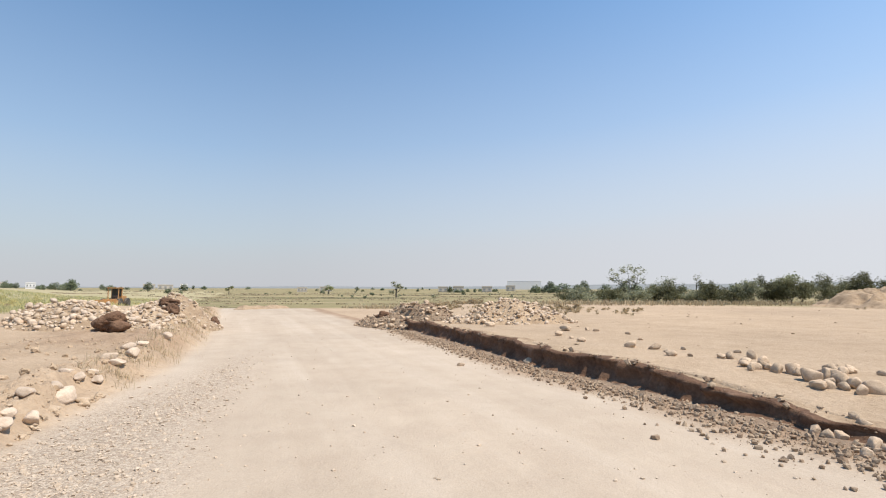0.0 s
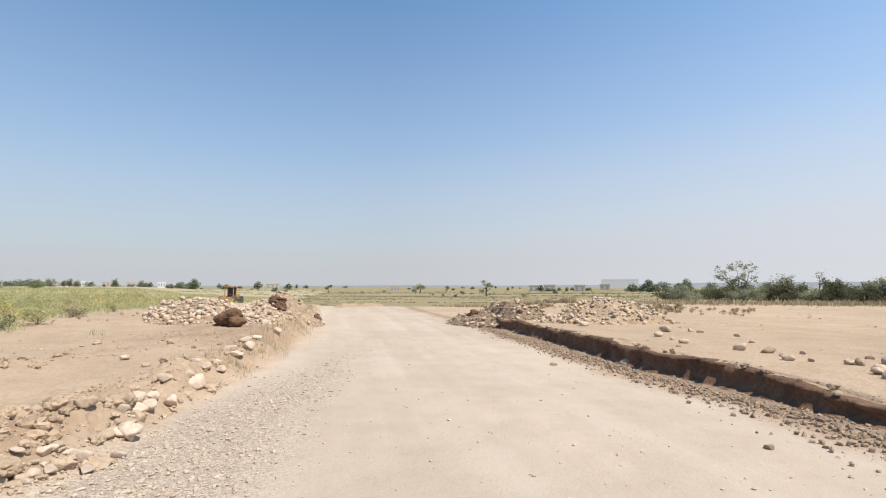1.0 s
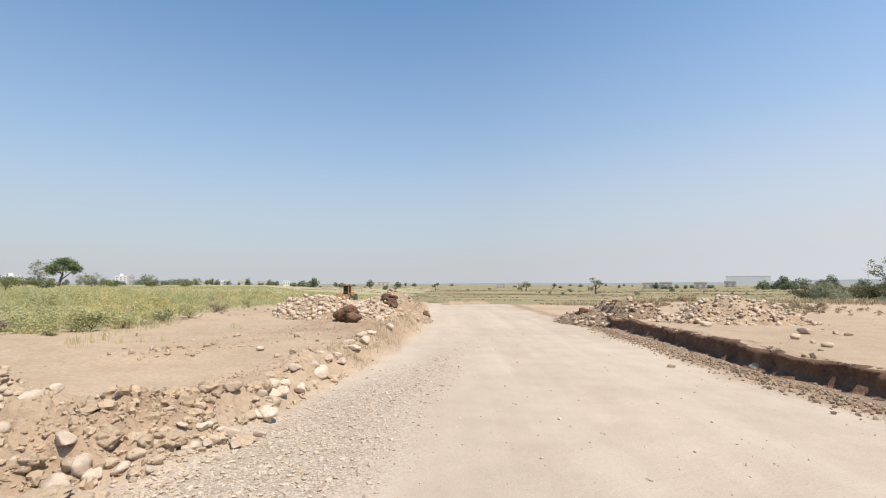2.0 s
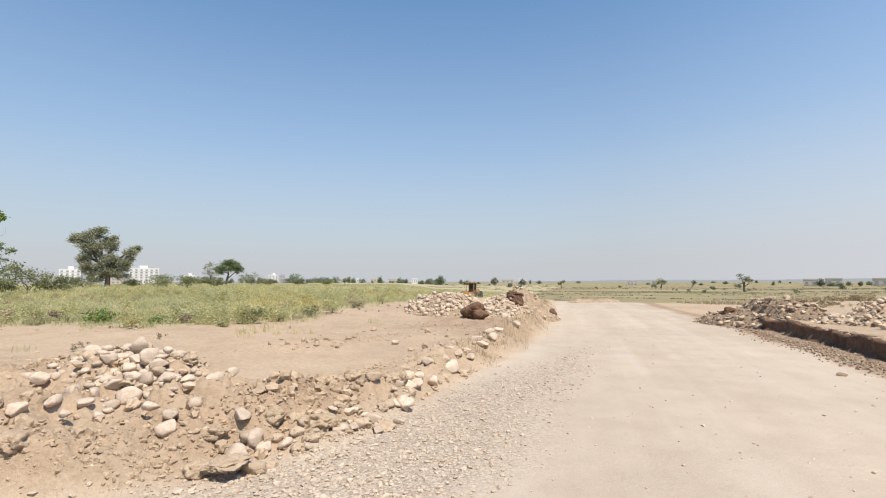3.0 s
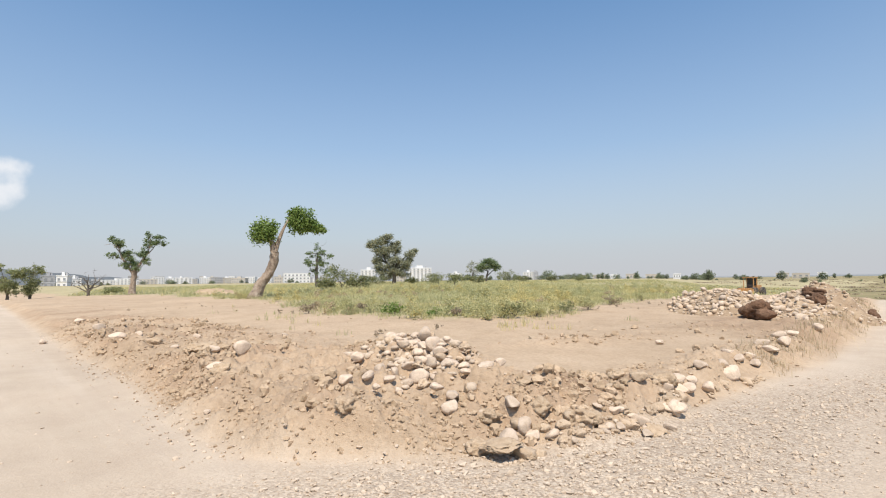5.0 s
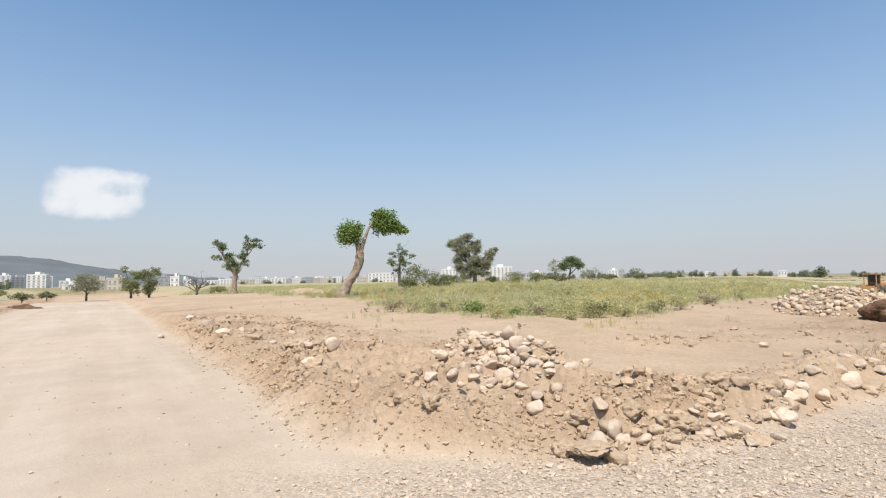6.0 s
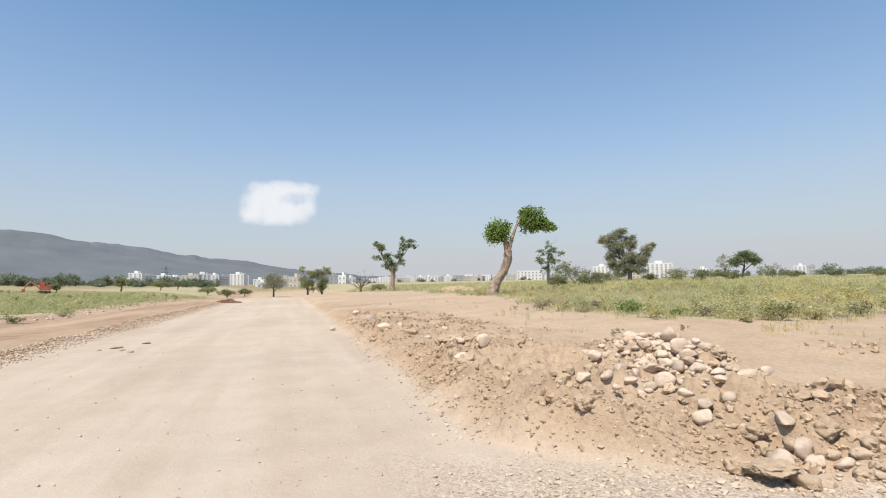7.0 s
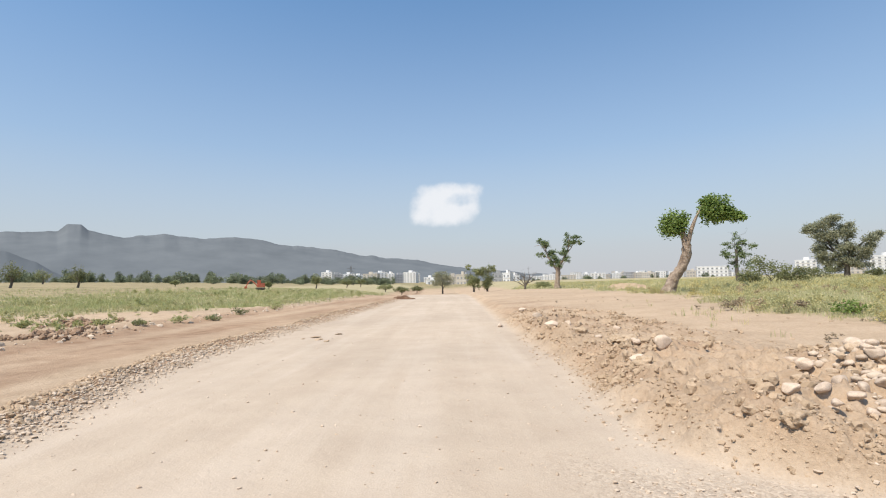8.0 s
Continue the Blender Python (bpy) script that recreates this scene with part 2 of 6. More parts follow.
M_BARK_GREY = rough_material("grey_bark", (0.06, 0.05, 0.04), (0.12, 0.10, 0.08), (0.20, 0.17, 0.14), 3, 20, 0.8, 0.05, vary=0.1)
M_LEAF = leaf_material("fresh_leaf", (0.085, 0.145, 0.032), (0.30, 0.385, 0.11), through_light=0.4)
M_LEAF_DARK = leaf_material("dark_leaf", (0.13, 0.145, 0.065), (0.34, 0.35, 0.17), through_light=0.42, vary=0.25)
M_LEAF_MID = leaf_material("open_leaf", (0.095, 0.135, 0.06), (0.28, 0.335, 0.165), through_light=0.42)
M_LEAF_GREY = leaf_material("grey_green_leaf", (0.19, 0.20, 0.125), (0.46, 0.455, 0.31), through_light=0.42)
M_LEAF_THICKET = leaf_material("thicket_leaf", (0.085, 0.088, 0.045), (0.245, 0.235, 0.125), through_light=0.35, vary=0.25)
M_GRASS = leaf_material("meadow_grass", (0.325, 0.325, 0.145), (0.585, 0.555, 0.31), patch=(0.69, 0.55, 0.22), scale=0.35, through_light=0.4)
M_GRASS_L = leaf_material("field_grass", (0.27, 0.295, 0.11), (0.50, 0.50, 0.25), patch=(0.55, 0.46, 0.28), scale=0.2, through_light=0.4)
M_STRAW = leaf_material("dry_straw", (0.33, 0.25, 0.145), (0.55, 0.445, 0.29), scale=0.8)
# far leaf tones are lifted and greyed, with the haze mixed into the colour
M_LEAF_FAR = leaf_material("far_foliage", (0.115, 0.14, 0.085), (0.25, 0.28, 0.17), through_light=0.25, vary=0.2)
M_TWIG = leaf_material("dry_twig", (0.20, 0.155, 0.10), (0.40, 0.32, 0.22), scale=0.8, through_light=0.1)


# ---- plan of the ground ----
def smooth(a, b, v):
    t = np.clip((np.asarray(v, float) - a) / (b - a), 0, 1)
    return t * t * (3 - 2 * t)


def lattice(i, j, seed):
    v = np.sin(i * 127.1 + j * 311.7 + seed * 74.7) * 43758.5453
    return v - np.floor(v)


def vnoise(x, y, seed=0):
    """Value noise from -1 to 1."""
    x, y = np.asarray(x, float), np.asarray(y, float)
    i, j = np.floor(x), np.floor(y)
    u, v = x - i, y - j
    u, v = u * u * (3 - 2 * u), v * v * (3 - 2 * v)
    a = lattice(i, j, seed) * (1 - u) + lattice(i + 1, j, seed) * u
    b = lattice(i, j + 1, seed) * (1 - u) + lattice(i + 1, j + 1, seed) * u
    return (a * (1 - v) + b * v) * 2 - 1


def clods(x, y, cell, seed):
    """Rounded lumps with crevices between them: 1 on top of a lump, 0 in a crevice."""
    x, y = np.asarray(x, float) / cell, np.asarray(y, float) / cell
    i, j = np.floor(x), np.floor(y)
    best = np.full(np.broadcast(x, y).shape, 9.0)
    for a in (-1, 0, 1):
        for b in (-1, 0, 1):
            px, py = i + a + lattice(i + a, j + b, seed), j + b + lattice(i + a, j + b, seed + 3)
            size = 0.6 + 0.8 * lattice(i + a, j + b, seed + 7)
            best = np.minimum(best, np.hypot(x - px, y - py) / size)
    return np.clip(1 - best**2, 0, 1)


def crumbs(x, y, cell, seed, share=0.65):
    """Separate lumps of different heights on flat ground, from 0 to 1."""
    x, y = np.asarray(x, float) / cell, np.asarray(y, float) / cell
    i, j = np.floor(x), np.floor(y)
    top = np.zeros(np.broadcast(x, y).shape)
    for a in (-1, 0, 1):
        for b in (-1, 0, 1):
            px, py = i + a + lattice(i + a, j + b, seed), j + b + lattice(i + a, j + b, seed + 3)
            size = 0.32 + 0.5 * lattice(i + a, j + b, seed + 7)
            tall = (0.35 + 0.65 * lattice(i + a, j + b, seed + 11)) * (lattice(i + a, j + b, seed + 13) < share)
            top = np.maximum(top, tall * np.sqrt(np.clip(1 - (np.hypot(x - px, y - py) / size) ** 2, 0, 1)))
    return top


def fbm(x, y, seed=0, octaves=4):
    out, amp = 0, 1
    for k in range(octaves):
        out, amp = out + amp * vnoise(x * 2**k, y * 2**k, seed + k), amp * 0.5
    return out / 1.9


# the first road's edges, x by y, and the second road's edges, y by x
def left_edge(y):
    return np.interp(y, [4.0, 5.6, 8.4, 11.3, 16.2, 28.5, 40, 60, 110, 400], [-4.0, -4.4, -5.0, -5.6, -7.1, -11.8, -16.6, -24, -42, -150])


def right_edge(y):
    return np.interp(y, [-40, 0, 5.5, 7.0, 8.9, 10.9, 15.3, 22, 25, 35, 60, 110, 400], [16, 7.4, 5.15, 4.45, 3.55, 2.65, 1.1, -1.2, -2.5, -6.5, -15.5, -33, -140])


def upper_edge(x):
    return np.interp(x, [-400, -120, -45, -35, -24, -14.8, -10.2, -7.0, -5.4, -4.3], [-112, -32, -10.4, -7.7, -4.7, -2.1, -0.7, 0.05, 0.5, 1.7])


def lower_edge(x):
    return np.interp(x, [-400, -120, -44, -19, -10.3, -7.1, -4.2, 0, 20], [-130, -42, -18.0, -11.8, -9.7, -8.4, -6.9, -5.6, -2])


def in_left(x, y):
    """How far inside the plot between the roads."""
    a, b = left_edge(y) - x, y - upper_edge(x)
    return np.minimum(a, b) - 0.35 * np.exp(-((a - b) / 1.2) ** 2)


def in_right(x, y):
    return np.where(y > -8, x - right_edge(y), -5.0)


def in_field(x, y):
    return lower_edge(x) - y


def bank_low(y):
    """Share of the cut bank's full height along the first road: it runs out into rubble near the corner."""
    return np.interp(y, [4.5, 5.6, 6.5, 7.4, 8.2, 9.6], [0.18, 0.24, 0.38, 0.62, 0.84, 1.0])


def churn(x, y, dl):
    """Churned earth: wide at the corner and along the second road, a narrow edge along the first."""
    narrow = smooth(2.8, 4.6, y) * smooth(-9, -7, x)
    return 1 - smooth(2.4 - 1.6 * narrow, 5.0 - 3.2 * narrow, dl)


def ground_z(x, y):
    x, y = np.asarray(x, float), np.asarray(y, float)
    r = np.hypot(x, y)
    dl = in_left(x, y) + 0.25 * vnoise(x * 1.1, y * 1.1, 3) + 0.10 * vnoise(x * 3.3, y * 3.3, 4)
    dr, df = in_right(x, y), in_field(x, y)
    z = 0.015 * fbm(x * 0.5, y * 0.5, 1) + 0.006 * fbm(x * 3, y * 3, 2)
    # plot between the roads, with its churned-up rim
    rise = 0.22 + 0.30 * smooth(9, 20, y) * smooth(-30, -4, x)
    plot = rise * smooth(-0.1, 0.9, dl) + 0.030 * np.clip(dl, 0, 16) + 0.008 * np.clip(dl - 16, 0, 75)
    rim = smooth(-0.05, 0.7, dl) * churn(x, y, dl) * (1 - 0.6 * smooth(6, 12, y)) * (1 - 0.5 * smooth(12, 26, -x))
    plot = plot + rim * (0.08 + 0.10 * fbm(x * 1.3, y * 1.3, 7) + 0.17 * (0.3 - np.abs(fbm(x * 2.6, y * 2.6, 9, 4))) * (0.3 + 0.7 * smooth(-0.2, 0.4, fbm(x * 0.7, y * 0.7, 8))) + 0.10 * (0.3 - np.abs(fbm(x * 6.0, y * 6.0, 10, 3))))
    broken = rim * smooth(-0.25, 0.35, fbm(x * 0.7, y * 0.7, 8)) * (r < 26)
    if np.any(broken > 0.01):
        wx, wy = x + 0.08 * vnoise(x * 5, y * 5, 33), y + 0.08 * vnoise(x * 5, y * 5, 34)
        plot = plot + broken * 0.07 * clods(wx, wy, 0.36, 35)
        strewn = rim * (0.25 + 0.75 * smooth(-0.3, 0.25, fbm(x * 0.9, y * 0.9, 37))) * (r < 26)
        plot = plot + strewn * (0.15 * crumbs(wx, wy, 0.34, 38, 0.4) + 0.10 * crumbs(wx, wy, 0.18, 39) + 0.05 * crumbs(wx, wy, 0.09, 40))
    plot = plot + smooth(2, 6, dl) * (0.03 * fbm(x * 0.7, y * 0.7, 12) + 0.012 * fbm(x * 3, y * 3, 13))
    plot = plot * (1 - smooth(32, 52, y) * smooth(0.86, 0.68, -x / np.maximum(y, 1)))
    z = z + np.where(dl > -0.1, plot, 0)
    # low heap under the tipped stones
    z = z + 0.36 * np.exp(-(((x + 7.6) / 1.5) ** 2 + ((y - 3.55) / 1.0) ** 2)) * (1 + 0.3 * vnoise(x * 2.5, y * 2.5, 15))
    # ground right of the first road, above the cut bank
    low = bank_low(y)
    high = 0.42 * (low + np.maximum(0.9 - low, 0) * smooth(0.4, 3.5, dr)) * (1 - smooth(24, 27, y) * (1 - smooth(-3, 3, x)))
    z = z + np.where(dr > 0.1, high * smooth(0.1, 0.4, dr) + 0.025 * fbm(x * 0.5, y * 0.5, 17) * smooth(0.3, 3, dr), 0)
    # field beyond the second road: gravel windrow, sunken lane, rising meadow
    edge = df + 0.35 * vnoise(x * 0.35, y * 0.35, 21)
    z = z + 0.17 * np.exp(-((edge - 0.25) / 0.5) ** 2) * (0.8 + 0.5 * vnoise(x * 1.7, y * 1.7, 22))
    z = z - 0.10 * smooth(0.5, 1.6, edge) * (1 - smooth(6, 8.5, edge))
    z = z + 0.10 * smooth(6.2, 8.0, edge) * (1 + fbm(x * 0.9, y * 0.9, 23)) + 0.03 * np.clip(df - 11, 0, 150)
    # the land falls away past the ends of both roads
    ahead = smooth(42, 66, y) * smooth(-66, -30, x + 0.2 * y)
    z = z - 1.0 * ahead * (1 - smooth(30, 60, x))
    z = z - 1.2 * smooth(52, 120, -x) * (1 - smooth(6, 26, dl)) * (1 - smooth(4, 20, df))
    z = z * (1 - smooth(300, 700, r)) + 0.4 * smooth(300, 700, r)
    # terraces on the plain
    far = smooth(45, 80, y) * (1 - smooth(350, 600, r))
    z = z + far * 0.28 * vnoise(x * 0.01 + 3, y * 0.055 + x * 0.006, 31)
    return z


def gz(x, y):
    return float(ground_z(x, y))


def grass_share(x, y):
    """Where grass grows on the plot between the roads."""
    dl = in_left(x, y)
    return smooth(7.6, 9.8, dl - 3.2 * smooth(14, 34, -x) * smooth(30, 10, y) + 1.6 * fbm(x * 0.25, y * 0.25, 41)) * (1 - smooth(28, 42, y) * smooth(-24, -18, x))


def meadow_share(x, y):
    df = in_field(x, y)
    return smooth(7.5, 10.5, df + 1.8 * fbm(x * 0.2, y * 0.2, 43) + 1.5 * smooth(30, 50, -x) - 12 * smooth(-34, -14, x)) * (1 - 0.85 * smooth(30, 48, df + 8 * fbm(x * 0.05, y * 0.05, 45)))


def put_faces(name, verts, faces):
    me = bpy.data.meshes.new(name)
    me.from_pydata(verts, [], faces)
    me.update()
    return me


def smooth_all(me, on=True):
    me.polygons.foreach_set("use_smooth", np.full(len(me.polygons), on))


def build_ground():
    rad = [0.0, 0.4]
    while rad[-1] < 4600:
        r = rad[-1]
        rad.append(r * (1.07 if r < 2.6 else 1.0062 if r < 13 else 1.0095 if r < 30 else 1.016 if r < 140 else 1.05))
    rad = np.array(rad[1:])
    ang = np.radians(np.concatenate([np.arange(-50, 22, 0.25), np.arange(22, 110, 0.2), np.arange(110, 156, 0.25), np.arange(156, 310, 3.0)]))
    rr, aa = np.meshgrid(rad, ang, indexing="ij")
    x, y = -rr * np.sin(aa), rr * np.cos(aa)
    z = ground_z(x, y)
    nr, na = x.shape
    co = np.stack([x, y, z], -1).reshape(-1, 3)
    idx = np.arange(nr * na).reshape(nr, na)
    nxt = np.roll(idx, -1, 1)
    quads = np.stack([idx[:-1], idx[1:], nxt[1:], nxt[:-1]], -1).reshape(-1, 4)
    verts = np.vstack([co, [[0, 0, gz(0, 0)]]])
    me = bpy.data.meshes.new("ground")
    loops = np.concatenate([quads.ravel(), np.stack([np.full(na, nr * na), nxt[0], idx[0]], -1)[:, ::-1].ravel()])
    sizes = np.concatenate([np.full(len(quads), 4), np.full(na, 3)])
    me.vertices.add(len(verts))
    me.vertices.foreach_set("co", verts.ravel())
    me.loops.add(len(loops))
    me.loops.foreach_set("vertex_index", loops.astype(np.int32))
    me.polygons.add(len(sizes))
    me.polygons.foreach_set("loop_start", np.concatenate([[0], np.cumsum(sizes)[:-1]]).astype(np.int32))
    me.update(calc_edges=True)
    me.validate()
    smooth_all(me)
    vx, vy = verts[:, 0], verts[:, 1]
    dl, dr, df, r = in_left(vx, vy), in_right(vx, vy), in_field(vx, vy), np.hypot(vx, vy)
    wob = 0.5 * fbm(vx * 0.6, vy * 0.6, 51)
    road = smooth(0.3, -0.3, dl) * smooth(0.2, -0.2, dr) * smooth(0.3, -0.2, df) * (1 - smooth(52, 62, vy)) * (1 - smooth(70, 90, -vx))
    # loose gravel along the edges of both roads
    strip = smooth(-2.3, -1.2, dl + 0.8 * wob) * smooth(0.25, -0.1, dl) * smooth(-5.6, -3.8, vx)
    road = road * (1 - 0.85 * smooth(-1.6, -0.5, dr + wob))
    road = road * (1 - smooth(-0.8, 0.0, df + 0.6 * wob))
    strip = strip * road
    grass = np.maximum(grass_share(vx, vy), meadow_share(vx, vy)) * (1 - smooth(250, 400, r))
    lane = smooth(0.6, 1.2, df) * smooth(9.5, 7.0, df + wob) * 0.95
    clay = np.maximum(lane * (0.5 + 0.8 * fbm((vx + 4 * vy) * 0.05, df * 0.9, 55)), 0.5 * smooth(0.4, 0.9, fbm(vx * 0.3, vy * 0.3, 57)) * smooth(0, 1, dl))
    churned = smooth(-0.1, 0.5, dl) * churn(vx, vy, dl) * (r < 40)
    clay = np.maximum(clay, churned * (0.08 + 0.36 * smooth(-0.2, 0.4, fbm(vx * 0.7, vy * 0.7, 8))))
    clay = np.maximum(clay, 0.7 * smooth(-0.6, 0.0, df + 0.5 * wob) * smooth(1.6, 0.6, df))
    clay = np.maximum(clay, 0.75 * smooth(-1.5, -0.5, dr + wob) * smooth(0.1, -0.1, dr))
    plain = np.maximum(smooth(50, 62, vy + 4 * wob), smooth(150, 260, r)) * (1 - road)
    plain = np.maximum(plain, smooth(44, 52, r + 3 * wob) * smooth(2, 6, dr))
    plain = np.maximum(plain, 0.85 * smooth(26, 42, df + 6 * wob))
    for name, cols in (("zone_a", (road, strip, grass)), ("zone_b", (np.clip(clay, 0, 1), plain, smooth(-3, 3, vy + 0.2 * vx)))):
        att = me.attributes.new(name, "FLOAT_COLOR", "POINT")
        att.data.foreach_set("color", np.stack([*cols, np.ones_like(road)], -1).astype(np.float32).ravel())
    me.materials.append(M_GROUND)
    return tagged(new("ground", me), "dry sandy ground with dirt roads and fields", "ground", kind="structure")


ground = build_ground()


# ---- helpers for things ----
def part(name, bm, material, parent, label=""):
    me = bpy.data.meshes.new(name)
    bm.to_mesh(me)
    bm.free()
    me.materials.append(material)
    ob = new(name, me)
    ob.parent = parent
    return tagged(ob, label)


def mesh_part(name, me, material, parent, label="", smoothed=False):
    if not me.materials:
        me.materials.append(material)
    if smoothed:
        smooth_all(me)
    ob = new(name, me)
    ob.parent = parent
    return tagged(ob, label)


def thing(name, label, category, m=None, group="", kind=""):
    ob = new(name)
    ob.empty_display_size = 0.2
    if m is not None:
        ob.matrix_basis = m
    return tagged(ob, label, category, group, kind)


def box(bm, x0, x1, y0, y1, z0, z1, bevel=0.0):
    made = bmesh.ops.create_cube(bm, size=1)["verts"]
    for v in made:
        v.co = Vector(((x0 + x1) / 2 + v.co.x * (x1 - x0), (y0 + y1) / 2 + v.co.y * (y1 - y0), (z0 + z1) / 2 + v.co.z * (z1 - z0)))
    if bevel:
        edges = list({e for v in made for e in v.link_edges})
        bmesh.ops.bevel(bm, geom=edges, offset=bevel, segments=2, affect="EDGES")


def tube(verts, faces, path, radii, sides=7, rng=None, rough=0.0):
    """Adds a tapered tube along a path to verts and faces."""
    base = len(verts)
    up = Vector((0.31, 0.87, 0.2))
    for k, p in enumerate(path):
        d = (path[min(k + 1, len(path) - 1)] - path[max(k - 1, 0)]).normalized()
        a = d.cross(up).normalized()
        b = d.cross(a)
        for s in range(sides):
            w = 2 * math.pi * s / sides
            rr = radii[k] * (1 + (rng.uniform(-rough, rough) if rng else 0))
            verts.append(p + a * math.cos(w) * rr + b * math.sin(w) * rr)
    for k in range(len(path) - 1):
        for s in range(sides):
            t = (s + 1) % sides
            i = base + k * sides
            faces.append((i + s, i + t, i + sides + t, i + sides + s))
    faces.append(tuple(base + (len(path) - 1) * sides + s for s in range(sides)))


def at_bearing(az, d):
    """A place on the plan by its bearing (degrees to the left of +y) and distance from the standpoint."""
    return -d * math.sin(radians(az)), d * math.cos(radians(az))


# ---- stones ----
def stone_mesh(seed, flat=0.7, subdiv=2, jag=0.22):
    bm = bmesh.new()
    bmesh.ops.create_icosphere(bm, subdivisions=subdiv, radius=0.5)
    off = Vector((seed * 3.17, seed * 1.31, seed * 7.7))
    rng = random.Random(seed)
    cuts = [(Vector((rng.gauss(0, 1), rng.gauss(0, 1), rng.gauss(0, 1))).normalized(), rng.uniform(0.26, 0.42)) for _ in range(9)]
    for v in bm.verts:
        p = v.co.copy()
        k = 1.06 + jag * noise.noise(p * 1.7 + off) + 0.5 * jag * noise.noise(p * 4.5 + off) + 0.25 * jag * noise.noise(p * 11 + off)
        p = p * k
        for nrm, lim in cuts:
            over = p.dot(nrm) - lim
            if over > 0:
                p -= nrm * over * 0.88
        v.co = Vector((p.x, p.y * 0.82, p.z * flat))
    me = bpy.data.meshes.new("stone")
    bm.to_mesh(me)
    bm.free()
    smooth_all(me)
    return me


def clod_mesh(seed, flat=0.75):
    """A crumbly lump of dried earth, cracked and pitted."""
    bm = bmesh.new()
    bmesh.ops.create_icosphere(bm, subdivisions=4, radius=0.5)
    off = Vector((seed * 5.3, seed * 2.1, seed * 3.7))
    for v in bm.verts:
        p = v.co.copy()
        k = 1.12 + 0.5 * noise.noise(p * 2.3 + off)
        for f, w in ((3.6, 0.42), (7.5, 0.30), (15, 0.18)):
            k -= w * abs(noise.noise(p * f + off))
        v.co = Vector((p.x * k, p.y * k * 0.85, p.z * k * flat))
    me = bpy.data.meshes.new("clod")
    bm.to_mesh(me)
    bm.free()
    smooth_all(me)
    return me


STONES = [stone_mesh(k, flat=f, subdiv=3) for k, f in enumerate((0.62, 0.7, 0.8, 0.58, 0.66, 0.74))]
for me in STONES:
    me.materials.append(M_STONE)
BROWN_STONES = [me.copy() for me in STONES]
for me in BROWN_STONES:
    me.materials.clear()
    me.materials.append(M_STONE_BROWN)
SMALL_STONES = [stone_mesh(20 + k, flat=f, subdiv=2) for k, f in enumerate((0.7, 0.8, 0.6, 0.75, 0.65))]
for me in SMALL_STONES:
    me.materials.append(M_STONE)
HEAP_STONES = SMALL_STONES + [me.copy() for me in SMALL_STONES]
for me in HEAP_STONES[5:]:
    me.materials.clear()
    me.materials.append(M_STONE_BROWN)


def boulder(x, y, size, label, group, k=0, sink=0.26, stand=1.0, turn=None, dz=0.0, mesh=None, mat=None):
    rng = random.Random(int(x * 131 + y * 977 + size * 53))
    me = mesh or STONES[k % len(STONES)]
    ob = new("boulder", me)
    h = 0.33 * size * stand
    ob.location = (x, y, gz(x, y) + h * (1 - sink * 2) + dz)
    ob.rotation_euler = (rng.uniform(-0.2, 0.2), rng.uniform(-0.2, 0.2), rng.uniform(0, 6.28) if turn is None else turn)
    ob.scale = (size * 0.92, size * rng.uniform(0.75, 1.05), size * stand * rng.uniform(0.62, 0.9))
    return tagged(ob, label, "boulder", group)


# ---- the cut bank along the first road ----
# real grit, but coloured darker and redder to deepen the bank's shadow
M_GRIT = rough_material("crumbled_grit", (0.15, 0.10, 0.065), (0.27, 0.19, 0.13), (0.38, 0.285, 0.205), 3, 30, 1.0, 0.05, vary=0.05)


def build_bank():
    ys = np.arange(-3.0, 26.6, 0.07)
    prof = [(-0.50, 0.00), (-0.28, 0.02), (-0.10, 0.04), (-0.01, 0.07), (0.05, 0.18), (0.06, 0.29), (0.03, 0.38), (0.07, 0.43), (0.20, 0.44), (0.42, 0.435), (0.75, 0.40)]
    verts, faces = [], []
    for y in ys:
        low = float(bank_low(y)) * (1.0 - 0.75 * float(smooth(24.2, 26.4, y)))
        wob = 0.16 * float(vnoise(y * 0.9, 0.3, 61)) + 0.09 * float(vnoise(y * 2.6, 0.7, 62)) + 0.07 * float(vnoise(y * 6, 0.7, 63)) + 0.03 * float(vnoise(y * 15, 0.7, 67))
        for k, (d, h) in enumerate(prof):
            jut = 0.09 * float(vnoise(y * 4.1, k * 0.9, 64)) + 0.06 * float(vnoise(y * 9.5, k * 0.35, 68)) if 2 < k < 9 else 0.0
            tall = h * low * (1 + 0.14 * float(vnoise(y * 1.3, 2.0, 65))) + 0.02 * float(vnoise(y * 5, k * 1.7, 66))
            x = float(right_edge(y)) + d + (wob if k > 1 else 0) + jut
            base = gz(x, y) if k in (0, 10) else 0.0
            verts.append((x, y + 0.35 * d, base - 0.03 if k in (0, 10) else tall))
    n = len(prof)
    for i in range(len(ys) - 1):
        for k in range(n - 1):
            a = i * n + k
            faces.append((a, a + 1, a + n + 1, a + n))
    me = put_faces("earth_bank", verts, faces)
    smooth_all(me)
    # clay of the face is also darkened to paint in part of its shade
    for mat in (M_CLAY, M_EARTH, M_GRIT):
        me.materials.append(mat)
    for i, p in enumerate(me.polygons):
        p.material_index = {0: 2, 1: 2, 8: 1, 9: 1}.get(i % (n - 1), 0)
    return tagged(new("earth_bank", me), "low vertical cut bank of red-brown clay", "bank", kind="structure")


bank = build_bank()


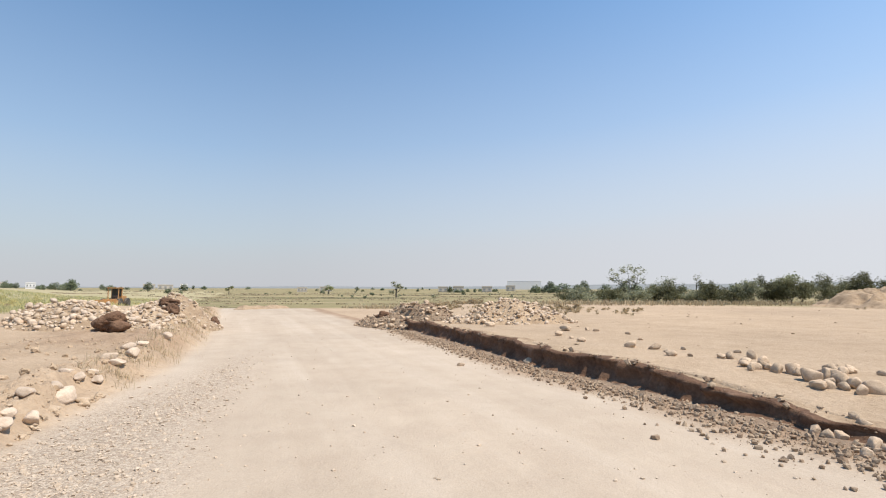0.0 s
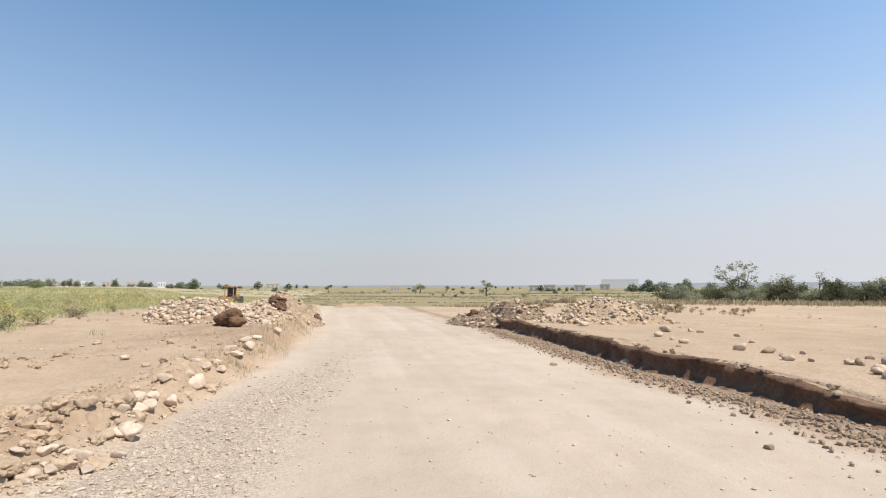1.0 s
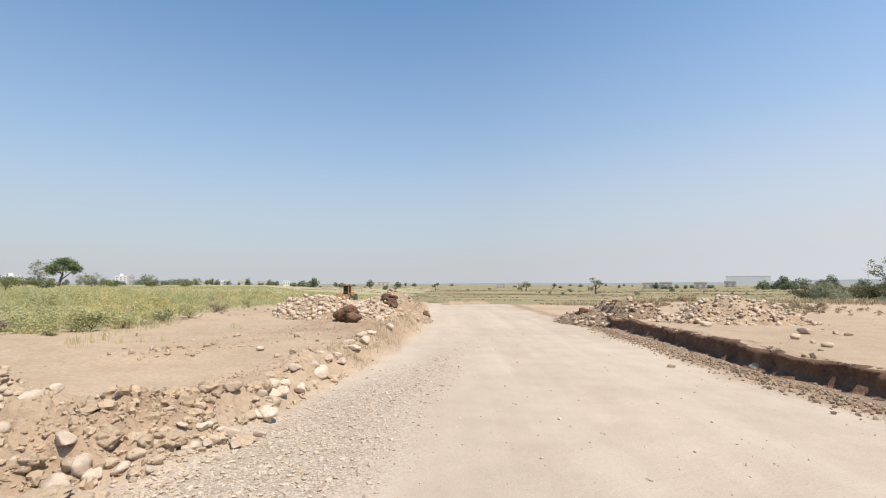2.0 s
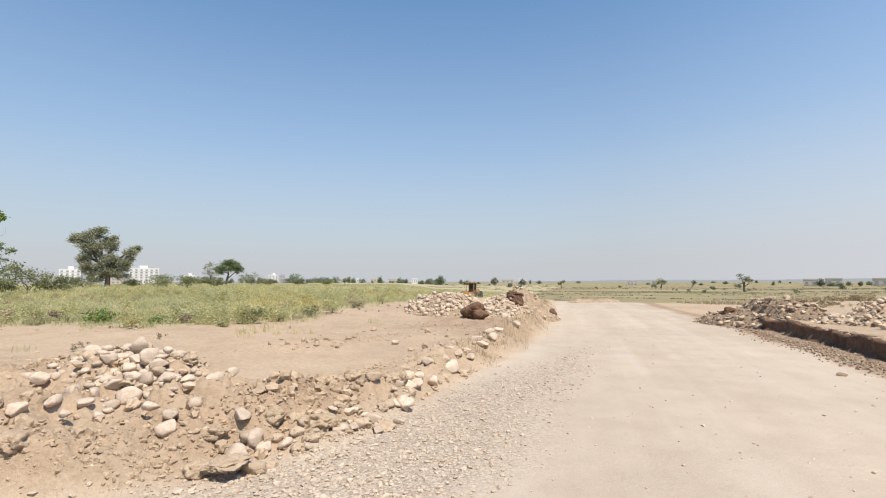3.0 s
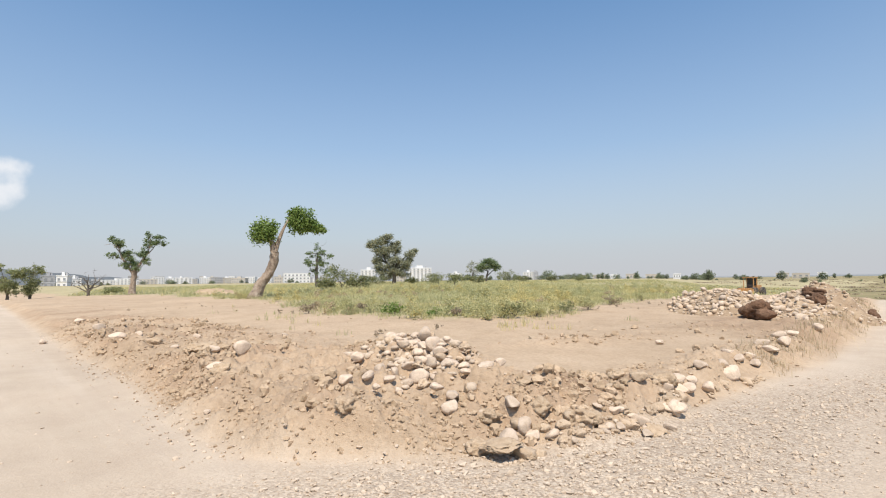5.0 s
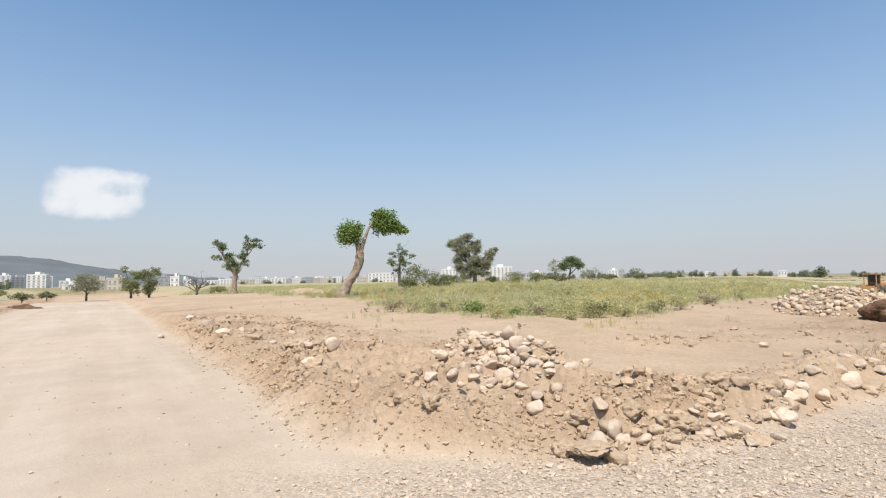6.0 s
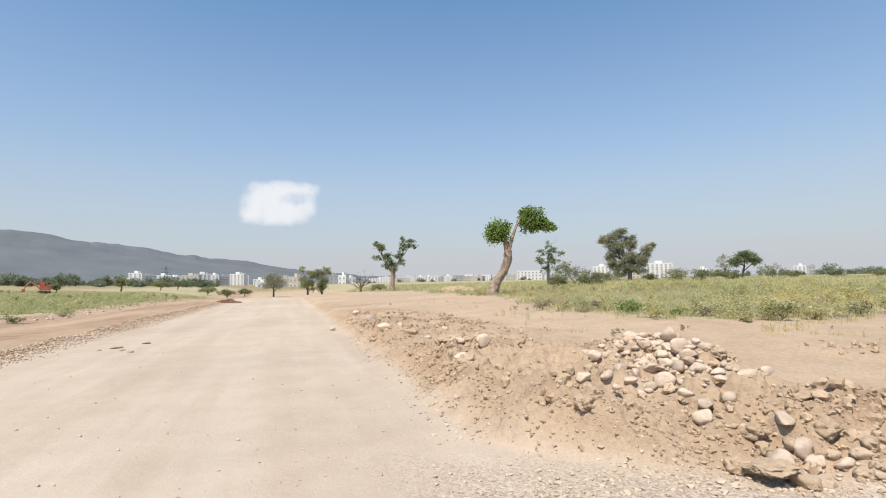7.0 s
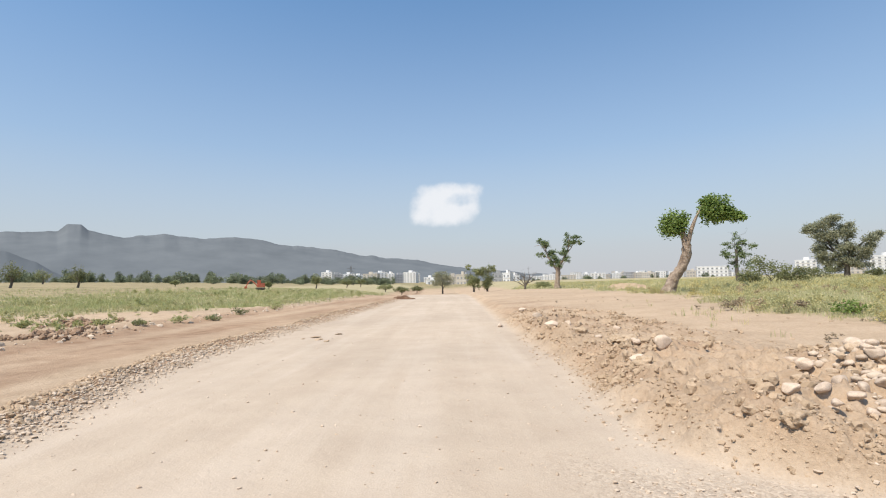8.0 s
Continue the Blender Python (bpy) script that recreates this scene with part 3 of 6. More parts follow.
# ---- small lumps joined into one mesh ----
def scatter_stuff(name, spots, seed, material, label, category, sides=1, flat=0.65, sink=0.2, lift=0.0, soft=True, jag=0.48):
    """Small lumps at (x, y, size) rows, as one mesh."""
    rng = np.random.default_rng(seed)
    bm = bmesh.new()
    bmesh.ops.create_icosphere(bm, subdivisions=sides, radius=0.5)
    unit = np.array([v.co[:] for v in bm.verts])
    tri = np.array([[v.index for v in f.verts] for f in bm.faces])
    bm.free()
    n, k = len(spots), len(unit)
    z = ground_z(spots[:, 0], spots[:, 1]) + lift
    shape = unit[None] * (1 + rng.uniform(-jag, jag, (n, k, 1)))
    shape = shape * np.stack([rng.uniform(0.8, 1.2, n), rng.uniform(0.6, 1.0, n), flat * rng.uniform(0.7, 1.2, n)], -1)[:, None]
    a = rng.uniform(0, 2 * np.pi, n)
    c, s = np.cos(a)[:, None], np.sin(a)[:, None]
    size = spots[:, 2][:, None]
    x = (shape[..., 0] * c - shape[..., 1] * s) * size + spots[:, 0][:, None]
    y = (shape[..., 0] * s + shape[..., 1] * c) * size + spots[:, 1][:, None]
    zz = shape[..., 2] * size + (z + spots[:, 2] * (0.5 * flat - sink))[:, None]
    verts = np.stack([x, y, zz], -1).reshape(-1, 3)
    faces = (tri[None] + (np.arange(n) * k)[:, None, None]).reshape(-1, 3)
    me = put_faces(name, verts.tolist(), faces.tolist())
    if sides > 1 and soft:
        smooth_all(me)
    me.materials.append(material)
    return tagged(new(name, me), label, category, kind="stuff")


def island_material(name, dark, light):
    m, n, l, b = nodes_of(name)
    isl = n.new("ShaderNodeNewGeometry").outputs["Random Per Island"]
    v = n.new("ShaderNodeTexCoord").outputs["Object"]
    col = ramp_node(n, l, isl, [(0.0, dark), (1.0, light)])
    col = mix_node(n, l, 0.3, col, ramp_node(n, l, noise_node(n, l, v, 25), [(0.35, dark), (0.65, light)]))
    l.new(col, b.inputs["Base Color"])
    b.inputs["Roughness"].default_value, b.inputs["Specular IOR Level"].default_value = 0.9, 0.15
    l.new(bump_node(n, l, noise_node(n, l, v, 45), 0.5, 0.02), b.inputs["Normal"])
    return m


M_CHIPS = island_material("gravel_chips", (0.40, 0.312, 0.23), (0.60, 0.49, 0.38))
M_LUMPS = island_material("earth_lumps", (0.33, 0.24, 0.155), (0.50, 0.375, 0.26))
M_REDLUMPS = island_material("red_earth_lumps", (0.20, 0.125, 0.08), (0.42, 0.30, 0.205))
M_DARKLUMPS = island_material("dark_rubble", (0.22, 0.15, 0.10), (0.44, 0.335, 0.235))


# ---- heaps of stones and earth ----
def mound_mesh(name, length, width, height, seed, m, lumps=0.18, step=0.16):
    """An uneven heap for the pose m, long axis on x, its skirt following the ground."""
    nx, ny = int(length / step), int(width / step)
    verts, faces = [], []
    for i in range(nx + 1):
        for j in range(ny + 1):
            u, v = i / nx * 2 - 1, j / ny * 2 - 1
            x, y = u * length / 2, v * width / 2
            edge = 0.12 * float(vnoise(x * 0.8, y * 0.8, seed))
            rr = max(0.0, math.hypot(u, v) + edge)
            h = height * max(0.0, 1 - rr**1.6)
            h *= 1 + 0.35 * float(vnoise(x * 0.9 + seed, y * 0.9, seed + 1))
            full = min(1.0, h / max(height, 0.01) * 3)
            h += lumps * full * (float(fbm(x * 1.7, y * 1.7, seed + 2, 4)) + 0.8 * (0.4 - abs(float(fbm(x * 3.4, y * 3.4, seed + 3, 4)))))
            w = m @ Vector((x, y, 0))
            verts.append((x, y, gz(w.x, w.y) - m.translation.z + (h - 0.05 if rr < 1 else -0.12)))
    for i in range(nx):
        for j in range(ny):
            a = i * (ny + 1) + j
            faces.append((a, a + ny + 1, a + ny + 2, a + 1))
    me = put_faces(name, verts, faces)
    smooth_all(me)
    return me


def heap_height(me, length, width, step=0.16):
    nx, ny = int(length / step), int(width / step)
    zs = np.array([v.co.z for v in me.vertices]).reshape(nx + 1, ny + 1)

    def at(x, y):
        return zs[int(np.clip(round((x / length + 0.5) * nx), 0, nx)), int(np.clip(round((y / width + 0.5) * ny), 0, ny))]

    return at


def stone_heap(x, y, turn, length, width, height, count, size, seed, label, earth=M_EARTH, cover=1.0, meshes=HEAP_STONES, fill=M_CHIPS):
    m = pose(x, y, gz(x, y), 0, 0, turn)
    ob = thing("stone_heap", label, "rubble heap", m, "heaps beside the road")
    me = mound_mesh("earth", length, width, height, seed, m)
    mesh_part("earth", me, earth, ob)
    at = heap_height(me, length, width)
    rng = random.Random(seed)
    made = 0
    while made < count:
        u, v = rng.uniform(-1, 1), rng.uniform(-1, 1)
        if math.hypot(u, v) > 0.98 or rng.random() > cover:
            continue
        px, py = u * length / 2, v * width / 2
        s = size * rng.uniform(0.55, 1.45)
        st = new("stone", rng.choice(meshes))
        st.parent = ob
        st.location = (px, py, at(px, py) + 0.16 * s)
        st.rotation_euler = (rng.uniform(-0.6, 0.6), rng.uniform(-0.6, 0.6), rng.uniform(0, 6.28))
        st.scale = (s, s * rng.uniform(0.8, 1.1), s * rng.uniform(0.8, 1.2))
        made += 1
    # the smaller stones between them
    prng = np.random.default_rng(seed)
    q = prng.uniform(-1, 1, (2600, 2))
    q = q[np.hypot(q[:, 0], q[:, 1]) < 0.97][: count * 4] * (length / 2, width / 2)
    w = [m @ Vector((a, b, 0)) for a, b in q]
    lift = np.array([at(a, b) + m.translation.z - gz(v.x, v.y) for (a, b), v in zip(q, w)])
    spots = np.array([(v.x, v.y, s) for v, s in zip(w, size * prng.uniform(0.25, 0.6, len(w)))])
    chips = scatter_stuff("rubble_fill", spots, seed, fill, "", "", lift=lift)
    chips.parent, chips.matrix_parent_inverse = ob, m.inverted()
    return ob


M_RUBBLE = rough_material("stony_rubble", (0.19, 0.13, 0.085), (0.33, 0.235, 0.155), (0.43, 0.325, 0.225), 4, 16, 1.0, 0.12, vary=0.05)
stone_heap(-11.6, 17.2, -52, 6.6, 3.8, 0.66, 300, 0.19, 71, "heap of pale field stones tipped beside the road")
stone_heap(-9.6, 17.6, -62, 6.4, 2.8, 0.34, 170, 0.19, 72, "spread of pale stones and earth beside a road")
stone_heap(3.0, 20.3, 8, 5.8, 3.2, 0.60, 300, 0.17, 73, "heap of broken grey stones above the cut bank", M_EARTH)
stone_heap(-0.6, 22.2, -35, 4.8, 2.6, 0.55, 150, 0.2, 74, "heap of brown earth and broken stones on a bank", M_RUBBLE, meshes=BROWN_STONES, fill=M_REDLUMPS)
stone_heap(-1.9, 23.6, -40, 4.6, 2.8, 0.56, 130, 0.13, 85, "heap of red-brown earth above the cut bank", M_RUBBLE, meshes=BROWN_STONES, fill=M_REDLUMPS)


def earth_heap(x, y, turn, length, width, height, seed, label, material, lumps=0.25, name="earth_mound"):
    m = pose(x, y, gz(x, y), 0, 0, turn)
    me = mound_mesh(name, length, width, height, seed, m, lumps, max(0.05, length / 75))
    me.materials.append(material)
    ob = new(name, me)
    ob.matrix_basis = m
    return tagged(ob, label, "earth mound", "heaps beside the road")


stone_heap(-10.9, 21.8, -62, 6.2, 4.0, 0.80, 190, 0.15, 81, "mound of loose brown earth and small stones")
earth_heap(37.5, 40.0, 40, 20.0, 12.0, 1.25, 86, "large sandy earth mound with dry scrub", M_EARTH, 0.8)
earth_heap(-14.5, 44.0, 70, 7.0, 2.2, 0.35, 87, "low ridge of sand across the road end", M_EARTH, 0.2)
earth_heap(-48.0, -18.4, 100, 2.6, 1.0, 0.3, 88, "brown lump of earth beside the road", M_CLAY, 0.3)
earth_heap(-52.0, 3.0, 10, 10.0, 4.0, 0.5, 91, "low grassy mound behind the track", M_EARTH, 0.2)


# ---- single boulders ----
PILE_STONES = [
    (-6.73, 3.11, 0.31), (-6.27, 2.99, 0.28), (-5.98, 2.69, 0.34), (-5.78, 2.31, 0.22), (-5.65, 1.98, 0.16), (-6.34, 2.68, 0.27), (-6.86, 2.78, 0.26),
    (-8.35, 3.39, 0.27), (-7.92, 3.05, 0.28), (-7.09, 3.07, 0.25), (-7.48, 2.78, 0.24), (-5.91, 3.08, 0.33), (-5.89, 3.27, 0.19), (-5.71, 3.51, 0.33),
    (-5.91, 3.87, 0.22), (-5.09, 2.67, 0.24), (-5.27, 2.56, 0.26), (-4.97, 2.58, 0.28), (-4.70, 3.21, 0.27), (-6.38, 2.29, 0.28), (-7.42, 2.32, 0.28),
    (-8.27, 2.45, 0.25), (-6.05, 2.02, 0.22), (-6.01, 1.72, 0.25), (-6.31, 3.16, 0.25), (-6.29, 2.47, 0.27), (-6.42, 2.92, 0.28), (-5.98, 2.27, 0.19),
    (-5.66, 3.20, 0.22), (-7.03, 2.89, 0.25), (-6.95, 3.17, 0.23), (-5.97, 2.50, 0.17),
]
RIM_STONES = [
    (-5.06, 7.58, 0.42), (-5.21, 7.57, 0.30), (-5.26, 7.15, 0.32), (-4.98, 6.20, 0.31), (-5.01, 6.55, 0.26), (-4.78, 6.05, 0.28), (-4.66, 5.61, 0.22),
    (-4.86, 6.76, 0.31), (-4.32, 5.30, 0.37), (-7.60, 9.04, 0.22), (-4.32, 4.34, 0.18), (-3.96, 4.45, 0.20), (-4.17, 4.58, 0.23), (-4.31, 4.02, 0.18),
    (-4.05, 3.50, 0.16), (-4.25, 3.39, 0.20), (-4.34, 3.21, 0.19), (-4.14, 4.25, 0.18), (-4.46, 3.20, 0.30), (-4.38, 2.95, 0.32), (-4.07, 3.96, 0.14),
    (-5.65, 8.73, 0.29), (-5.77, 9.21, 0.28), (-6.00, 10.25, 0.36), (-6.32, 10.53, 0.32), (-6.25, 11.19, 0.35), (-5.88, 8.74, 0.25), (-6.50, 11.41, 0.34),
    (-6.78, 12.47, 0.33), (-5.50, 8.95, 0.25),
]
CORNER_STONES = [
    (-4.85, 6.30, 0.29), (-4.99, 6.24, 0.28), (-4.32, 4.40, 0.16), (-4.07, 4.60, 0.20), (-4.17, 4.09, 0.16), (-4.00, 4.87, 0.16), (-4.30, 5.31, 0.31),
    (-4.38, 4.15, 0.14), (-4.26, 4.53, 0.14), (-7.72, 9.21, 0.19), (-10.82, 17.88, 0.41), (-8.13, 15.40, 0.39), (-7.04, 14.04, 0.32),
]
BEND_STONES = [
    (-14.09, -1.33, 0.43), (-13.71, -0.87, 0.32), (-9.43, 0.91, 0.38), (-6.94, 0.27, 0.12), (-18.46, -3.51, 0.31), (-10.24, 0.54, 0.28), (-8.70, 0.46, 0.33),
    (-13.84, 0.36, 0.22), (-17.32, -2.05, 0.45), (-12.01, -0.11, 0.27), (-21.79, -3.12, 0.47), (-12.37, 2.15, 0.19),
]
BANK_STONES = [
    (2.16, 12.01, 0.45), (0.61, 11.81, 0.17), (3.44, 14.49, 0.32), (4.08, 16.27, 0.43), (3.61, 12.89, 0.24), (3.59, 13.72, 0.17), (4.81, 16.40, 0.22),
    (4.97, 16.02, 0.21), (4.33, 11.61, 0.30), (5.55, 14.97, 0.19), (4.72, 11.28, 0.31), (4.62, 10.29, 0.30), (4.76, 10.80, 0.16), (5.29, 11.20, 0.18),
    (5.36, 9.87, 0.20), (6.16, 10.69, 0.17), (5.31, 9.04, 0.24), (1.91, 17.98, 0.45), (5.21, 13.25, 0.17), (1.56, 15.11, 0.14),
]
PLATEAU_STONES = [
    (5.39, 9.18, 0.25), (5.92, 9.85, 0.25), (5.54, 8.94, 0.23), (5.52, 8.57, 0.27), (5.72, 8.46, 0.31), (5.63, 7.97, 0.33), (5.99, 8.10, 0.30),
    (5.89, 7.72, 0.30), (5.94, 7.57, 0.28), (6.01, 7.33, 0.32), (6.39, 8.56, 0.25), (6.53, 8.40, 0.21), (4.69, 6.28, 0.20), (4.90, 6.32, 0.21),
    (5.04, 6.34, 0.21), (4.77, 5.91, 0.24), (5.34, 9.87, 0.16), (4.39, 11.69, 0.24),
]

for k, (x, y, s) in enumerate(PILE_STONES):
    boulder(x, y, s, "pale rounded field stone in a tipped pile", "stones of the pile", k, dz=0.0 if k % 4 else 0.05)
boulder(-7.15, 3.33, 0.36, "tall pale upright stone crowning a pile", "stones of the pile", 2, stand=1.25, dz=0.06)
boulder(-6.55, 3.16, 0.32, "pale standing stone on a tipped pile", "stones of the pile", 1, stand=1.2, dz=0.04)
for k, (x, y, s) in enumerate(RIM_STONES):
    boulder(x, y, s, "pale rounded boulder on the rim of the road", "boulders along the road", k + 1)
for k, (x, y, s) in enumerate(CORNER_STONES):
    boulder(x, y, s, "dusty half-buried stone at the road corner", "boulders along the road", k + 2, sink=0.25)
for k, (x, y, s) in enumerate(BEND_STONES):
    boulder(x, y, s, "pale stone lying on churned earth by a road", "stones by the second road", k, sink=0.25)
PALE_ROUND = [stone_mesh(80 + k, flat=1.0, subdiv=3, jag=0.35) for k in range(3)]
for me in PALE_ROUND:
    me.materials.append(M_STONE_BROWN)
for k, (x, y, s) in enumerate(BANK_STONES):
    boulder(x, y, s, "single grey-brown stone on bare sandy ground", "scattered stones", mesh=BROWN_STONES[k % 6])
for k, (x, y, s) in enumerate(PLATEAU_STONES):
    boulder(x, y, s, "rounded brown stone in a row on sand", "row of stones on the sand", mesh=PALE_ROUND[k % 3], stand=1.15)
prng = random.Random(5)
for k, (x, y, s) in enumerate(PLATEAU_STONES):
    for j in range(2 if x > 4.4 else 0):
        boulder(x + prng.uniform(-0.45, 0.45), y + prng.uniform(-0.3, 0.3), s * prng.uniform(0.6, 0.95), "rounded brown stone in a row on sand", "row of stones on the sand", mesh=PALE_ROUND[(k + j) % 3], stand=1.15)

M_DUSTY = rough_material("dusty_cobble", (0.38, 0.28, 0.19), (0.50, 0.38, 0.265), (0.57, 0.445, 0.325), 3, 20, 0.7, 0.03, vary=0.12)
DUSTY_STONES = [clod_mesh(120 + k, 0.8) if k % 2 else stone_mesh(120 + k, flat=0.75, subdiv=3, jag=0.35) for k in range(5)]
for me in DUSTY_STONES:
    me.materials.append(M_DUSTY)
crng = random.Random(17)
made = 0
while made < 75:
    y = 2.9 + 5.4 * crng.random() ** 1.3
    x = float(left_edge(y)) - crng.uniform(-0.05, 0.95) ** 2 * 0.7 - 0.05
    if not -0.1 < float(in_left(x, y)) < 1.1:
        continue
    boulder(x, y, 0.09 + 0.19 * crng.random() ** 2, "dusty tan cobble half sunk in the road rim", "cobbles along the rim", mesh=DUSTY_STONES[made % 5], sink=0.36)
    made += 1
made = 0
while made < 70:
    x, y = crng.gauss(-6.9, 0.6), crng.gauss(3.1, 0.35)
    if math.hypot((x + 6.9) / 1.5, (y - 3.1) / 0.9) > 1:
        continue
    boulder(x, y, 0.08 + 0.14 * crng.random(), "small pale stone in a tipped pile", "stones of the pile", mesh=(SMALL_STONES + DUSTY_STONES)[made % 10], sink=0.2, dz=0.06 * crng.random())
    made += 1

CLOD_MESHES = [clod_mesh(40 + k) for k in range(3)]
for me in CLOD_MESHES:
    me.materials.append(M_CLOD)
for x, y, s in [(-4.75, 2.95, 0.3), (-4.55, 3.45, 0.3), (-4.75, 5.6, 0.3), (-5.0, 4.6, 0.36), (-5.3, 5.4, 0.3), (-6.3, 1.5, 0.34), (-8.6, 0.5, 0.36),
                (-10.4, 0.2, 0.4), (-13.0, -0.5, 0.42), (-5.2, 1.5, 0.32), (-4.9, 5.9, 0.4), (-4.35, 3.95, 0.34)]:
    ob = boulder(x, y, s, "cracked clod of dried sandy clay", "clods along the rim", mesh=CLOD_MESHES[int(abs(x * 10)) % 3], sink=0.36)
    ob.name = "earth_clod"


for x, y, s in [(-14.4, -8.7, 0.34), (-13.5, -7.8, 0.24), (-13.9, -8.3, 0.28), (-15.4, -8.4, 0.26), (-14.0, -8.9, 0.15)]:
    ob = boulder(x, y, s, "flat dark clod dropped on the dusty road", "clods on the road", mesh=CLOD_MESHES[int(s * 50) % 3], sink=0.3, stand=0.35)
    ob.name = "earth_clod"


# slabs of dried clay broken from the rim, hollow underneath
for x, y, s, dz, tilt in [(-4.95, 3.55, 0.28, 0.03, 0.14), (-4.4, 5.35, 0.36, 0.02, 0.12), (-4.0, 4.6, 0.28, 0.02, 0.2), (-10.3, 0.3, 0.5, 0.08, 0.1)]:
    ob = boulder(x, y, s, "overhanging slab of cracked dry clay", "clods along the rim", mesh=CLOD_MESHES[int(s * 100) % 3], sink=0.3, stand=0.5, dz=dz)
    ob.name = "clay_slab"
    ob.rotation_euler = (tilt, -tilt, 1.9)


# the largest slab, propped over a dark hollow at the corner
for dx, dy, sz, st, up in ((-0.12, 0, 0.42, 0.40, 0.10), (-0.22, 0.19, 0.24, 0.9, 0.0), (-0.36, -0.10, 0.30, 0.9, 0.0), (0.0, 0.24, 0.15, 0.9, 0.0)):
    ob = boulder(-4.02 + dx, 2.68 + dy, sz, "overhanging slab of cracked dry clay" if up else "clod propping up a clay slab", "clods along the rim", mesh=CLOD_MESHES[int(sz * 50) % 3], sink=0.25, stand=st, dz=up)
    ob.name = "clay_slab" if up else "earth_clod"


CLAY_CLODS = [clod_mesh(60 + k, 0.85) for k in range(3)]
for me in CLAY_CLODS:
    me.materials.append(M_CLAY)
for k, (x, y, s, dz, label) in enumerate([(-8.9, 14.6, 0.95, 0, "red-brown lump of clay beside heaped stones"), (-9.2, 15.0, 0.7, 0, "red-brown lump of clay beside heaped stones"), (-9.75, 19.6, 0.75, 0.12, "dark lump of turned-up clay on a mound"),
                                         (-10.15, 20.1, 0.7, 0.3, "dark lump of turned-up clay on a mound"), (-10.5, 20.6, 0.6, 0.4, "dark lump of turned-up clay on a mound"), (-9.75, 23.2, 0.75, 0, "dark clod of clay at the road edge"), (-2.2, 23.4, 0.7, 0.3, "red-brown clod of clay above the bank"), (-0.9, 23.4, 0.6, 0.3, "red-brown clod of clay above the bank")]):
    ob = boulder(x, y, s, label, "clods of clay", mesh=CLAY_CLODS[k % 3], sink=0.15, dz=dz, stand=1.0)
    ob.name = "clay_clod"
    ob.scale = (ob.scale.x * 1.25, ob.scale.y * 0.9, ob.scale.z * 0.95)


# ---- loose clods, gravel and chips, too many to count ----
def spots_where(n, seed, x0, x1, y0, y1, keep, sizes, tries=6):
    rng = np.random.default_rng(seed)
    x, y = rng.uniform(x0, x1, n * tries), rng.uniform(y0, y1, n * tries)
    ok = rng.random(n * tries) < keep(x, y)
    x, y = x[ok][:n], y[ok][:n]
    s = sizes[0] + (sizes[1] - sizes[0]) * rng.random(len(x)) ** 3
    return np.stack([x, y, s], -1)


def near(x, y, d=14.0):
    return np.clip((4.5 / np.maximum(np.hypot(x, y), 1)) ** 1.3, 0, 1) * (np.hypot(x, y) > 1.2)


gravel_spots = spots_where(19000, 3, -9, 1, -2, 22, lambda x, y: near(x, y) * smooth(-2.4, -0.9, in_left(x, y)) * smooth(0.35, 0.0, in_left(x, y)) * smooth(-5.2, -3.6, x), (0.013, 0.062))
scatter_stuff("gravel", gravel_spots, 4, M_CHIPS, "loose pale gravel along the edge of the road", "gravel")
road_spots = spots_where(2000, 5, -20, 6, -8, 20, lambda x, y: near(x, y) * (in_left(x, y) < -0.2) * (in_right(x, y) < -0.3) * (in_field(x, y) < 0), (0.012, 0.05))
scatter_stuff("road_chips", road_spots, 6, M_CHIPS, "scattered stone chips on the dusty road", "gravel")
foot_spots = spots_where(30000, 7, -4, 9, 2, 25, lambda x, y: np.exp(-((in_right(x, y) + 0.35) / (0.5 + 0.28 * smooth(9, 5, y))) ** 2) * (in_right(x, y) < 0.05), (0.012, 0.085))
scatter_stuff("rubble", foot_spots, 8, M_DARKLUMPS, "crumbled clay and grit at the bank foot", "rubble", flat=0.9)
wind_spots = spots_where(13000, 9, -46, 4, -20, -4, lambda x, y: np.exp(-((in_field(x, y) - 0.45) / 0.4) ** 2) * np.clip((9 / np.hypot(x, y)) ** 1.2, 0, 1), (0.025, 0.12), tries=40)
pale_spots = spots_where(15000, 27, -46, 4, -20, -4, lambda x, y: np.exp(-((in_field(x, y) + 0.15) / 0.38) ** 2) * np.clip((9 / np.hypot(x, y)) ** 1.2, 0, 1), (0.02, 0.09), tries=40)
scatter_stuff("verge_gravel", pale_spots, 28, M_CHIPS, "pale coarse gravel along the edge of the road", "gravel")
scatter_stuff("windrow_gravel", wind_spots, 10, M_LUMPS, "ridge of coarse gravel beside the road", "gravel")
rim_spots = spots_where(24000, 11, -24, -3.8, -4, 13, lambda x, y: near(x, y) ** 0.6 * smooth(-0.1, 0.5, in_left(x, y)) * churn(x, y, in_left(x, y)) * (0.08 + 0.92 * smooth(-0.05, 0.4, fbm(x * 0.8, y * 0.8, 99))), (0.014, 0.085))
scatter_stuff("clods", rim_spots, 12, M_LUMPS, "churned crumbly clods along the road rim", "earth clods", flat=0.7, sink=0.32)
lump_spots = spots_where(5200, 19, -22, -3.9, -4, 12, lambda x, y: near(x, y) ** 0.4 * smooth(0.1, 0.5, in_left(x, y)) * churn(x, y, in_left(x, y)) * (0.1 + smooth(-0.1, 0.4, fbm(x * 0.7, y * 0.7, 8))), (0.025, 0.17))
scatter_stuff("crumbled_clods", lump_spots, 20, M_LUMPS, "crumbled half-buried clods of sandy clay", "earth clods", sides=2, flat=0.95, sink=0.30, jag=0.32, soft=False)
